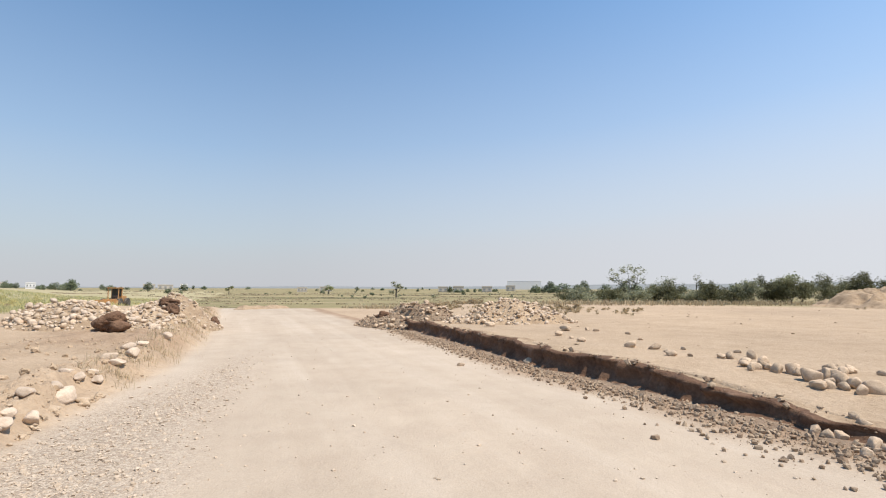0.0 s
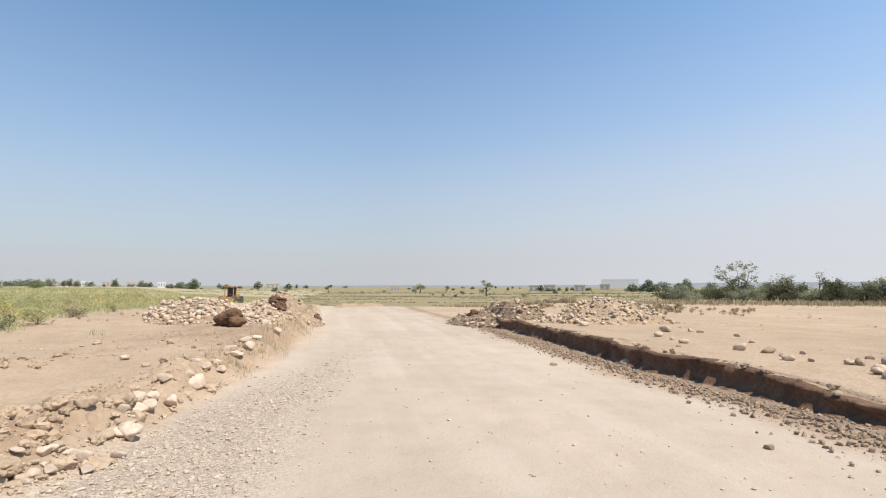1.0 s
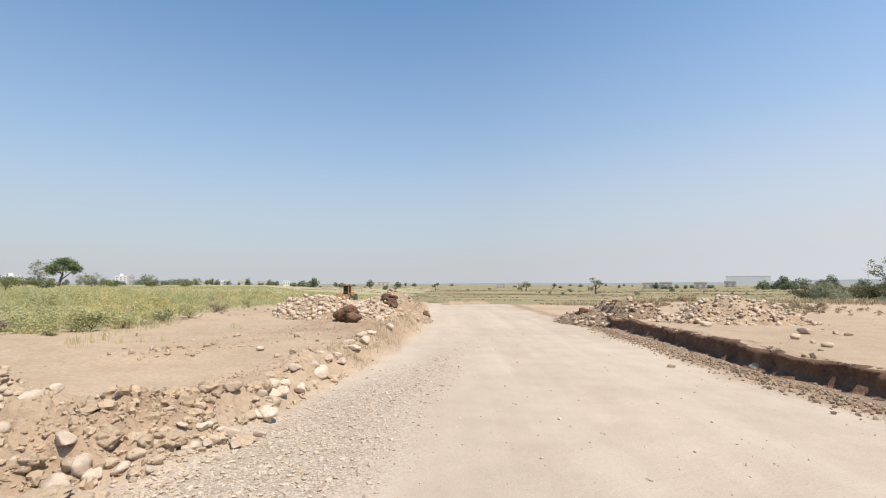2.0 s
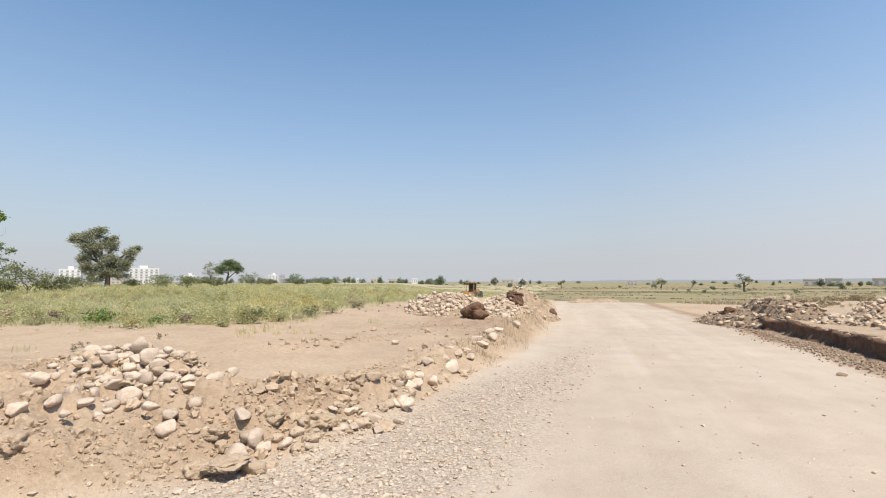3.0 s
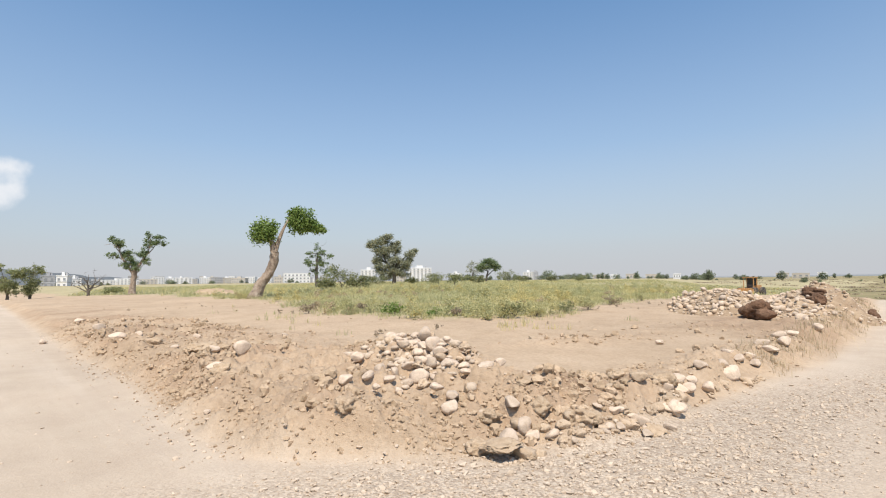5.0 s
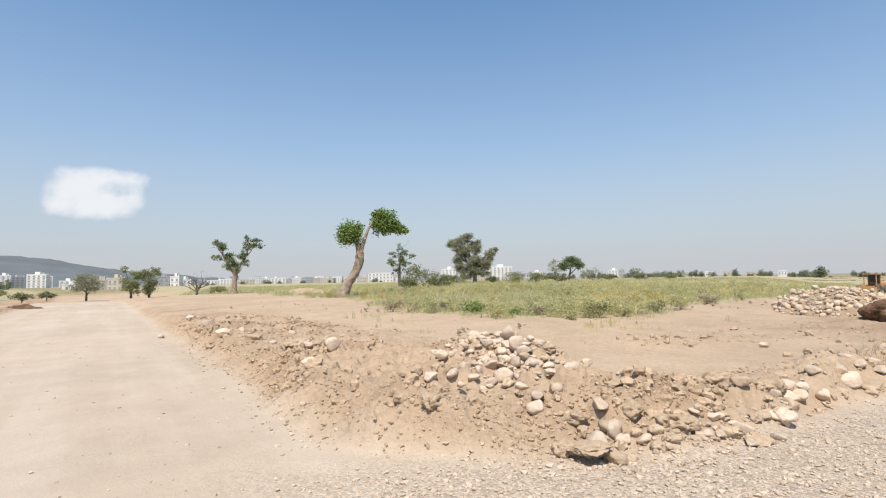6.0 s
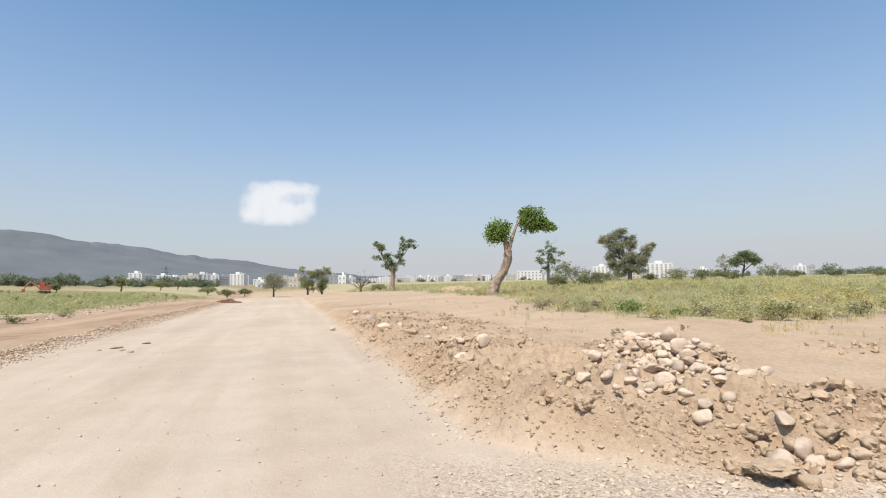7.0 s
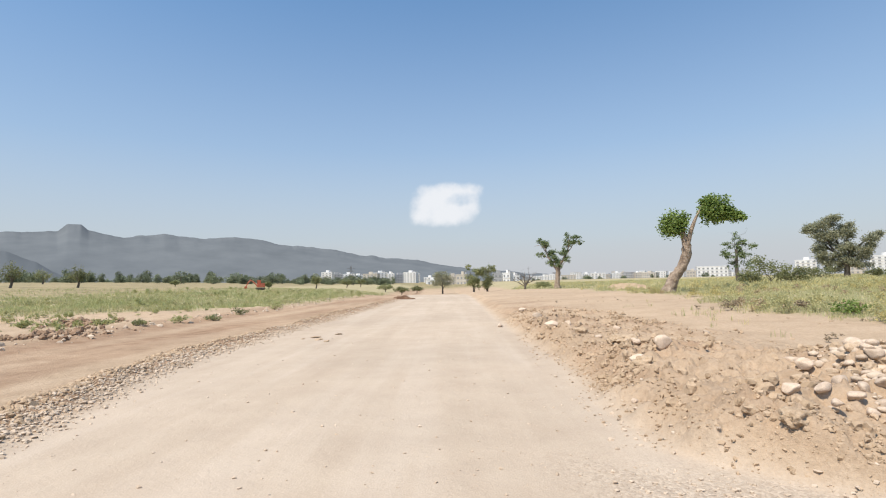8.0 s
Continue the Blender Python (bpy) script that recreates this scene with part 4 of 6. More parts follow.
flat_spots = spots_where(2200, 13, -40, 30, -28, 40, lambda x, y: np.maximum(smooth(2, 4, in_left(x, y)) * (1 - 0.8 * grass_share(x, y)), np.maximum(smooth(0.6, 2, in_right(x, y)), 0.5 * smooth(6, 8, in_field(x, y)))) * np.clip(9 / np.hypot(x, y), 0, 1) * (0.2 + 0.8 * smooth(0.1, 0.5, fbm(x * 0.5, y * 0.5, 77))), (0.02, 0.15))
scatter_stuff("small_clods", flat_spots, 14, M_LUMPS, "small clods and stones strewn on sand", "earth clods", flat=0.5)
pile_spots = spots_where(620, 15, -10, -4.6, 1.6, 5.6, lambda x, y: np.exp(-(((x + 6.9) / 1.0) ** 2 + ((y - 3.15) / 0.55) ** 2)), (0.04, 0.18))
scatter_stuff("stone_chips", pile_spots, 16, M_CHIPS, "small pale stones between the tipped boulders", "stones", sides=2, jag=0.2)
border_spots = spots_where(5000, 21, -26, -4, -6, 6, lambda x, y: np.exp(-((in_left(x, y) + 0.1) / 0.35) ** 2) * near(x, y) ** 0.5 * (0.1 + smooth(-0.3, 0.4, fbm(x * 0.9, y * 0.9, 23))), (0.012, 0.07))
scatter_stuff("border_chips", border_spots, 22, M_CHIPS, "pale stone chips along the second road", "gravel")
turned_spots = spots_where(1500, 29, -22, -9, -27, -16, lambda x, y: np.exp(-(((x + 12.6) / 1.9) ** 2 + ((y + 18.6) / 0.7) ** 2)) + np.exp(-(((x + 17.6) / 1.3) ** 2 + ((y + 22.6) / 0.8) ** 2)), (0.04, 0.3))
scatter_stuff("turned_clods", turned_spots, 30, M_REDLUMPS, "dark clods of turned earth beside the lane", "earth clods", sides=2, flat=0.85, jag=0.42, soft=False)
crumb_spots = spots_where(3600, 31, -16, -3.6, -2.5, 5, lambda x, y: np.exp(-((in_left(x, y) - 0.4) / 0.42) ** 2) * near(x, y) ** 0.5 * (0.25 + 0.75 * smooth(-0.2, 0.3, fbm(x * 1.1, y * 1.1, 32))), (0.010, 0.058), tries=20)
scatter_stuff("edge_crumbs", crumb_spots, 33, M_LUMPS, "crumbs of sandy earth along the road edge", "earth clods", flat=0.85, sink=0.25)
edge_spots = spots_where(900, 17, -60, -10, -32, -14, lambda x, y: np.exp(-((in_field(x, y) - 7.3) / 0.6) ** 2), (0.06, 0.3))
scatter_stuff("edge_stones", edge_spots, 18, M_CHIPS, "pale stones along the edge of the meadow", "stones")

lip_spots = spots_where(2600, 25, -4, 9, 2, 26, lambda x, y: np.exp(-((in_right(x, y) - 0.22) / 0.16) ** 2), (0.02, 0.15))
lip_low = bank_low(lip_spots[:, 1]) * (1.0 - 0.75 * smooth(24.2, 26.4, lip_spots[:, 1]))
scatter_stuff("lip_crumbs", lip_spots, 26, M_DARKLUMPS, "crumbled earth along the top of the bank", "earth clods", flat=0.7, sink=0.3, lift=0.425 * lip_low - ground_z(lip_spots[:, 0], lip_spots[:, 1]))


# ---- grass, too much to count ----
def blades(name, spots, heights, widths, seed, material, label, lean=0.45, category="grass"):
    """One mesh of grass blades at spots (x, y); each blade is a bent, tapering strip."""
    rng = np.random.default_rng(seed)
    n = len(spots)
    x, y = spots[:, 0], spots[:, 1]
    z = ground_z(x, y) - 0.02
    a, b = rng.uniform(0, 2 * np.pi, n), rng.uniform(0, 2 * np.pi, n)
    w = widths * rng.uniform(0.6, 1.3, n)
    h = heights * rng.uniform(0.5, 1.25, n)
    t = np.abs(rng.normal(0, lean, n)) * h
    dx, dy = np.cos(a) * w / 2, np.sin(a) * w / 2
    tx, ty = np.cos(b) * t, np.sin(b) * t
    p = [np.stack(q, -1) for q in (
        (x - dx, y - dy, z), (x + dx, y + dy, z),
        (x + dx * 0.8 + tx * 0.35, y + dy * 0.8 + ty * 0.35, z + h * 0.6), (x - dx * 0.8 + tx * 0.35, y - dy * 0.8 + ty * 0.35, z + h * 0.6),
        (x + tx, y + ty, z + h))]
    verts = np.stack(p, 1).reshape(-1, 3)
    o = np.arange(n)[:, None] * 5
    quads, tris = (o + [0, 1, 2, 3]).tolist(), (o + [3, 2, 4]).tolist()
    me = put_faces(name, verts.tolist(), quads + tris)
    me.materials.append(material)
    return tagged(new(name, me), label, category, kind="stuff")


def tufted(n, per, spread, seed, x0, x1, y0, y1, keep):
    c = spots_where(n, seed, x0, x1, y0, y1, keep, (0, 1))
    rng = np.random.default_rng(seed + 500)
    return np.repeat(c[:, :2], per, 0) + rng.normal(0, 1, (len(c) * per, 2)) * np.repeat(spread * (0.5 + c[:, 2:3]), per, 0)


def grown(x, y):
    return grass_share(x, y) * (np.hypot(x, y) < 150)


g1 = tufted(15000, 9, 0.13, 101, -60, -9, 0, 46, lambda x, y: grown(x, y) * np.clip((20 / np.hypot(x, y)) ** 1.4, 0, 1))
blades("meadow_grass", g1, 0.12 + 0.17 * smooth(-0.5, 0.6, fbm(g1[:, 0] * 0.5, g1[:, 1] * 0.5, 121)), 0.014, 102, M_GRASS, "pale green grass with yellow flowering patches", lean=0.85)
g2 = tufted(12000, 7, 0.4, 103, -130, -22, -18, 110, lambda x, y: grown(x, y) * smooth(30, 48, np.hypot(x, y)))
blades("far_meadow_grass", g2, 0.22 + 0.26 * smooth(-0.5, 0.6, fbm(g2[:, 0] * 0.25, g2[:, 1] * 0.25, 122)), 0.05, 104, M_GRASS, "pale green grass spreading behind the plot", lean=0.8)
g3 = tufted(15000, 8, 0.22, 105, -110, -10, -90, -15, lambda x, y: meadow_share(x, y) * np.clip((28 / np.hypot(x, y)) ** 1.2, 0, 1))
blades("field_grass", g3, 0.16 + 0.2 * smooth(-0.5, 0.6, fbm(g3[:, 0] * 0.3, g3[:, 1] * 0.3, 123)), 0.028, 106, M_GRASS_L, "green meadow grass beyond the sunken lane", lean=0.8)
g4 = tufted(900, 8, 0.14, 107, -16, -5, 9, 32, lambda x, y: np.exp(-((in_left(x, y) - 0.55) / 0.4) ** 2))
blades("dry_grass", g4, 0.17, 0.010, 108, M_STRAW, "dry straw-coloured grass on the road bank")
g5 = tufted(1500, 6, 0.25, 109, -10, 60, 40, 70, lambda x, y: smooth(36, 44, np.hypot(x, y)) * (in_right(x, y) > 3) * smooth(0.0, 0.5, fbm(x * 0.15, y * 0.15, 111) + 0.25))
blades("verge_grass", g5, 0.45, 0.06, 112, M_STRAW, "strip of dry yellow grass behind the sand")
g6 = tufted(700, 9, 0.09, 113, -32, -9, -2, 26, lambda x, y: smooth(4.5, 7.5, in_left(x, y)) * (1 - grass_share(x, y)) * np.clip(14 / np.hypot(x, y), 0, 1) * smooth(0.1, 0.5, fbm(x * 0.3, y * 0.3, 115)))
blades("sparse_grass", g6, 0.2, 0.012, 116, M_GRASS, "sparse grass tufts on bare sand")


def terrace_line(x, y):
    """1 on the edges of the terraces on the far plain, 0 between them."""
    v = np.log(np.maximum(y + 0.06 * x + 5 * fbm(x * 0.02, y * 0.004, 125), 30) / 58.0) / 0.16
    return np.exp(-(((v - np.round(v)) / 0.07) ** 2)) * (0.25 + smooth(-0.3, 0.2, fbm(x * 0.03, np.round(v) * 3.1, 127)))


g7 = tufted(8000, 8, 0.5, 117, -130, 90, 58, 300, lambda x, y: terrace_line(x, y) * np.clip(90 / np.hypot(x, y), 0, 1) * (x > -0.74 * y))
blades("plain_grass", g7, 0.10 + 0.001 * g7[:, 1], 0.2, 118, M_TWIG, "dark scrubby grass along the terrace edges", lean=0.9)


# ---- shrubs and trees ----
def leaf_cloud(name, blobs, count, size, seed, clumps=14, droop=0.0):
    """Leaves in clumps inside ellipsoids (x, y, z, rx, ry, rz): one mesh of folded, pointed leaves."""
    rng = np.random.default_rng(seed)
    vol = np.array([b[3] * b[4] * b[5] for b in blobs]) ** 0.75
    share = np.maximum((vol / vol.sum() * count).astype(int), 12)
    pos = []
    for b, k in zip(blobs, share):
        m = max(4, int(clumps))
        d = rng.normal(0, 1, (m, 3))
        d /= np.linalg.norm(d, axis=1)[:, None]
        cc = d * (rng.uniform(0.45, 0.95, (m, 1)))
        which = rng.integers(0, m, k)
        p = cc[which] + rng.normal(0, 0.20, (k, 3))
        pos.append(p * np.array(b[3:]) + np.array(b[:3]))
    pos = np.vstack(pos)
    n = len(pos)
    a = rng.normal(0, 1, (n, 3))
    a[:, 2] = a[:, 2] * 0.5 - droop
    a /= np.linalg.norm(a, axis=1)[:, None]
    c = np.cross(a, rng.normal(0, 1, (n, 3)))
    c /= np.linalg.norm(c, axis=1)[:, None]
    s = (size * rng.uniform(0.6, 1.35, n))[:, None]
    fold = np.cross(a, c) * s * 0.12
    v = np.stack([pos, pos + a * s * 0.5 + c * s * 0.32 + fold, pos + a * s, pos + a * s * 0.5 - c * s * 0.32 + fold], 1).reshape(-1, 3)
    o = np.arange(n)[:, None] * 4
    return put_faces(name, v.tolist(), np.vstack([o + [0, 1, 2], o + [0, 2, 3]]).tolist())


def limb_path(a, b, bend, rng, steps=6):
    a, b = Vector(a), Vector(b)
    side = Vector((rng.uniform(-1, 1), rng.uniform(-1, 1), rng.uniform(-0.3, 0.6))) * (b - a).length * bend
    return [a.lerp(b, t) + side * math.sin(math.pi * t) for t in (k / steps for k in range(steps + 1))]


def trunk_mesh(name, trunk, radii, limbs, seed, sides=9, twigs=0, rough=0.08):
    """trunk: points; limbs: (start, end, radius)."""
    rng = random.Random(seed)
    verts, faces = [], []
    pts = [Vector(p) for p in trunk]
    fine, rads = [], []
    for k in range(len(pts) - 1):
        for t in (0, 0.34, 0.67):
            fine.append(pts[k].lerp(pts[k + 1], t))
            rads.append(radii[k] + (radii[k + 1] - radii[k]) * t)
    fine.append(pts[-1])
    rads.append(radii[-1])
    tube(verts, faces, fine, rads, sides, rng, rough)
    for a, b, r in limbs:
        path = limb_path(a, b, 0.12, rng)
        tube(verts, faces, path, [r * (1 - 0.8 * k / 6) for k in range(7)], 6, rng, rough)
        for _ in range(twigs):
            s = path[rng.randint(2, 6)]
            ln = (Vector(b) - Vector(a)).length * rng.uniform(0.3, 0.7)
            e = s + Vector((rng.uniform(-1, 1), rng.uniform(-1, 1), rng.uniform(-0.1, 1))).normalized() * ln
            tw = limb_path(s, e, 0.15, rng, 4)
            tube(verts, faces, tw, [r * 0.4 * (1 - 0.85 * k / 4) for k in range(5)], 4, rng)
            for _ in range(2):
                q = tw[rng.randint(1, 4)]
                e2 = q + Vector((rng.uniform(-1, 1), rng.uniform(-1, 1), rng.uniform(-0.2, 1))).normalized() * ln * 0.5
                tube(verts, faces, limb_path(q, e2, 0.15, rng, 3), [r * 0.2 * (1 - 0.8 * k / 3) for k in range(4)], 3, rng)
    me = put_faces(name, [tuple(v) for v in verts], faces)
    smooth_all(me)
    return me


def tree(az, d, label, trunk, radii, blobs, leaves, leaf, seed, bark=M_BARK_GREY, green=M_LEAF_DARK, twigs=0, clumps=14, droop=0.0, name="tree", category="tree", group="", limbs=None, dz=0.0, sides=9, rough=0.08):
    x, y = at_bearing(az, d)
    ob = thing(name, label, category, pose(x, y, gz(x, y) - 0.05 + dz, 0, 0, az), group)
    top = trunk[-1]
    if limbs is None:
        limbs = [(top if k % 2 else trunk[-2], b[:3], radii[-1] * 0.7) for k, b in enumerate(blobs)]
    mesh_part("trunk", trunk_mesh("trunk", trunk, radii, limbs, seed, sides=sides, twigs=twigs, rough=rough), bark, ob)
    if leaves:
        mesh_part("crown", leaf_cloud("crown", blobs, leaves, leaf, seed, clumps, droop), green, ob)
    return ob


# bushy weeds among the grass, too many to count
def weeds(name, n, seed, x0, x1, y0, y1, keep, material, label, leaf, size, each):
    c = spots_where(n, seed, x0, x1, y0, y1, keep, size)
    blobs = [(x, y, gz(x, y) + 0.45 * s, 0.6 * s, 0.6 * s, 0.5 * s) for x, y, s in c]
    me = leaf_cloud(name, blobs, each * len(blobs), leaf, seed, 6)
    me.materials.append(material)
    return tagged(new(name, me), label, "weeds", kind="stuff")


weeds("weeds", 1300, 131, -45, -9, 0, 40, lambda x, y: grown(x, y) * np.clip((18 / np.hypot(x, y)) ** 1.2, 0, 1) * smooth(-0.2, 0.4, fbm(x * 0.3, y * 0.3, 133)), M_GRASS, "bushy pale green weeds among the grass", 0.06, (0.2, 0.75), 110)
weeds("yellow_weeds", 260, 135, -40, -11, 2, 36, lambda x, y: grown(x, y) * np.clip(18 / np.hypot(x, y), 0, 1) * smooth(0.0, 0.5, fbm(x * 0.2, y * 0.2, 137)), M_STRAW, "dry yellow weeds among the grass", 0.06, (0.15, 0.5), 70)
weeds("field_weeds", 900, 139, -90, -12, -75, -16, lambda x, y: meadow_share(x, y) * np.clip((30 / np.hypot(x, y)) ** 1.2, 0, 1) * smooth(-0.2, 0.4, fbm(x * 0.2, y * 0.2, 141)), M_GRASS_L, "bushy green weeds in the meadow", 0.1, (0.2, 0.7), 70)


weeds("edge_bushes", 420, 155, -45, -7, 0, 34, lambda x, y: np.exp(-((grass_share(x, y) - 0.45) / 0.3) ** 2) * (grass_share(x, y) > 0.12) * np.clip((17 / np.hypot(x, y)) ** 1.3, 0, 1), M_GRASS, "soft grey-green bushes at the edge of the grass", 0.055, (0.25, 0.95), 190)
weeds("lane_tufts", 260, 157, -60, -10, -50, -17, lambda x, y: smooth(8, 10, in_field(x, y)) * (1 - 0.8 * meadow_share(x, y)) * np.clip((24 / np.hypot(x, y)) ** 1.3, 0, 1), M_GRASS_L, "sparse green tufts on bare soil", 0.07, (0.12, 0.5), 60)
weeds("dry_litter", 420, 151, -34, -6, -3, 26, lambda x, y: smooth(3.5, 5, in_left(x, y)) * (1 - grass_share(x, y)) * np.clip(12 / np.hypot(x, y), 0, 1) * smooth(0.0, 0.4, fbm(x * 0.4, y * 0.4, 153)), M_TWIG, "dry brown plant litter on the sand", 0.04, (0.05, 0.17), 26)
weeds("plain_scrub", 70, 143, -150, 160, 60, 330, lambda x, y: (np.hypot(x, y) > 75) * (np.abs(x + 0.38 * y) > 12) * smooth(0.05, 0.4, fbm(x * 0.012, y * 0.05, 145)) * (x > -0.72 * y), M_LEAF_FAR, "low dark scrub scattered over the plain", 0.32, (0.5, 1.9), 60)
weeds("bank_scrub", 260, 147, -2, 34, 25, 50, lambda x, y: (in_right(x, y) > 3) * smooth(0.0, 0.4, fbm(x * 0.12, y * 0.12, 149)) * smooth(24, 30, y + 0.3 * x), M_STRAW, "dry olive scrub behind the stone heaps", 0.08, (0.15, 0.5), 90)


# the lopped tree with two leafy heads
tree(82.2, 38.0, "leaning lopped tree with two bright leafy heads", [(-0.5, 0, -0.1), (-0.38, 0, 0.4), (-0.02, 0, 1.15), (0.44, 0.05, 1.75), (0.72, 0.05, 2.45), (0.80, 0, 3.2), (0.66, 0, 3.85), (0.42, 0, 4.3)],
     [0.60, 0.40, 0.32, 0.31, 0.33, 0.28, 0.20, 0.12],
     [(0.0, 0, 4.62, 0.92, 0.85, 0.98), (2.55, 0, 5.55, 0.95, 0.9, 0.9), (3.4, 0, 5.15, 0.55, 0.6, 0.5), (3.95, 0.1, 4.95, 0.45, 0.5, 0.34), (2.15, 0.1, 6.0, 0.5, 0.5, 0.45)],
     7500, 0.17, 201, M_BARK, M_LEAF, clumps=48, sides=13, rough=0.2,
     limbs=[((0.80, 0, 2.9), (1.9, 0, 5.95), 0.19), ((0.66, 0, 3.85), (0.0, 0.1, 4.7), 0.16), ((1.7, 0, 5.6), (2.7, 0.1, 5.8), 0.10), ((2.4, 0, 5.6), (3.9, 0, 5.25), 0.06), ((0.6, 0, 4.0), (0.4, -0.2, 4.9), 0.12)])
# forked tree
fork = [(-1.5, 0, 5.9, 0.75, 0.7, 0.6), (-2.1, 0, 6.5, 0.45, 0.45, 0.4), (-0.6, 0, 4.6, 0.8, 0.8, 0.7), (-2.0, 0, 4.6, 0.6, 0.5, 0.35), (0.9, 0, 5.0, 0.6, 0.6, 0.7), (1.7, 0, 6.1, 0.75, 0.7, 0.6), (2.5, 0, 6.7, 0.7, 0.6, 0.5), (1.5, 0, 7.1, 0.35, 0.35, 0.45), (3.1, 0, 6.2, 0.4, 0.4, 0.35), (0.2, 0, 3.4, 0.7, 0.7, 0.7), (-0.9, 0, 3.4, 0.6, 0.6, 0.5), (1.3, 0, 3.9, 0.5, 0.5, 0.4)]
tree(93.96, 70, "forked tree with sparse dark green foliage", [(-0.1, 0, -0.1), (0.0, 0, 1.0), (0.1, 0, 2.2), (0.15, 0, 3.0)], [0.46, 0.34, 0.3, 0.24], fork,
     6200, 0.17, 202, M_BARK, M_LEAF_MID, twigs=1, clumps=11, droop=0.3, rough=0.16,
     limbs=[((0.1, 0, 2.4), (-1.5, 0, 5.7), 0.2), ((0.15, 0, 2.8), (1.7, 0, 6.0), 0.2), ((-1.3, 0, 5.2), (-2.1, 0, 6.5), 0.08), ((1.5, 0, 5.6), (2.7, 0, 6.6), 0.08), ((1.6, 0, 5.8), (1.5, 0, 7.1), 0.07), ((-0.6, 0, 3.8), (-2.0, 0, 4.6), 0.08), ((0.1, 0, 2.0), (1.3, 0, 3.9), 0.08), ((0.1, 0, 2.6), (-0.5, 0, 4.6), 0.09)])
tree(97.44, 92, "bare spreading thorn tree without leaves", [(0, 0, -0.1), (0, 0, 0.5), (0.1, 0, 1.0)], [0.22, 0.18, 0.15],
     [(-1.6, 0, 2.3, 1, 1, 1), (1.5, 0, 2.4, 1, 1, 1), (0, 0, 3.2, 1, 1, 1), (-0.8, 0.3, 2.9, 1, 1, 1), (0.9, 0, 3.0, 1, 1, 1), (2.0, 0, 1.7, 1, 1, 1), (-2.0, 0, 1.6, 1, 1, 1)], 0, 0.1, 203, M_BARK_GREY, twigs=4)
# slender airy tree behind the lopped one
tree(76.57, 70, "slender airy dark green tree in the grass", [(0, 0, -0.1), (-0.05, 0, 1.4), (0, 0, 3.0), (0.1, 0, 4.6)], [0.24, 0.2, 0.15, 0.08],
     [(0, 0, 5.6, 0.5, 0.5, 0.6), (-0.9, 0, 4.6, 0.8, 0.7, 0.45), (0.9, 0, 4.9, 0.8, 0.7, 0.4), (1.6, 0, 4.4, 0.6, 0.6, 0.4), (-0.7, 0, 3.3, 0.8, 0.8, 0.5), (0.8, 0, 3.3, 0.9, 0.8, 0.5), (-1.3, 0, 3.7, 0.5, 0.5, 0.5), (1.2, 0, 2.2, 0.8, 0.6, 0.7), (-0.5, 0, 2.2, 0.7, 0.6, 0.6), (0.2, 0, 4.2, 0.6, 0.6, 0.6)],
     2600, 0.18, 204, M_BARK_GREY, M_LEAF_MID, twigs=2, clumps=8, droop=0.4)
# large grey-green tree in front of the apartments
tree(68.5, 100, "large grey-green tree with a broad dense crown", [(0.6, 0, -0.1), (0.7, 0, 1.5), (0.4, 0, 3.0)], [0.42, 0.36, 0.3],
     [(-2.2, 0, 8.3, 1.9, 1.8, 0.9), (-3.7, 0, 7.6, 1.2, 1.2, 0.6), (-0.7, 0, 9.3, 1.5, 1.3, 0.6), (-1.4, 0, 6.4, 2.2, 2.0, 1.4), (1.2, 0, 7.3, 1.6, 1.5, 1.1), (-2.6, 0, 4.9, 1.3, 1.3, 1.0), (3.9, 0, 5.6, 1.2, 1.3, 1.3), (3.0, 0, 3.9, 1.4, 1.4, 1.3),
      (0.9, 0, 4.9, 1.5, 1.6, 1.2), (-1.7, 0, 3.2, 1.6, 1.5, 1.3), (0.8, 0, 2.9, 1.4, 1.4, 1.2), (2.4, 0, 2.2, 1.3, 1.3, 1.0), (-0.6, 0, 1.8, 1.5, 1.4, 0.9), (4.6, 0, 6.5, 0.8, 0.9, 0.6)],
     30000, 0.22, 205, M_BARK_GREY, M_LEAF_GREY, clumps=15)
# umbrella-shaped tree
tree(57.6, 120, "umbrella-shaped green tree with a leaning trunk", [(-0.6, 0, -0.1), (-0.3, 0, 1.4), (0, 0, 2.6)], [0.26, 0.22, 0.18],
     [(0, 0, 4.2, 2.2, 2.0, 1.2), (-1.6, 0, 3.4, 1.2, 1.2, 0.9), (1.9, 0, 3.5, 1.4, 1.3, 0.9), (0.5, 0, 5.0, 1.5, 1.4, 0.7)], 6500, 0.24, 206, M_BARK_GREY, M_LEAF_MID, clumps=20)
tree(59.3, 126, "thin grey half-bare tree beside a green one", [(0, 0, -0.1), (0, 0, 1.6), (0.1, 0, 2.8)], [0.2, 0.15, 0.1], [(0, 0, 4.2, 1.3, 1.2, 1.2), (-0.8, 0, 3.2, 1.2, 1.1, 1.0), (0.9, 0, 3.0, 1.2, 1.1, 1.0)], 650, 0.26, 207, M_BARK_GREY, M_LEAF_GREY, twigs=3)
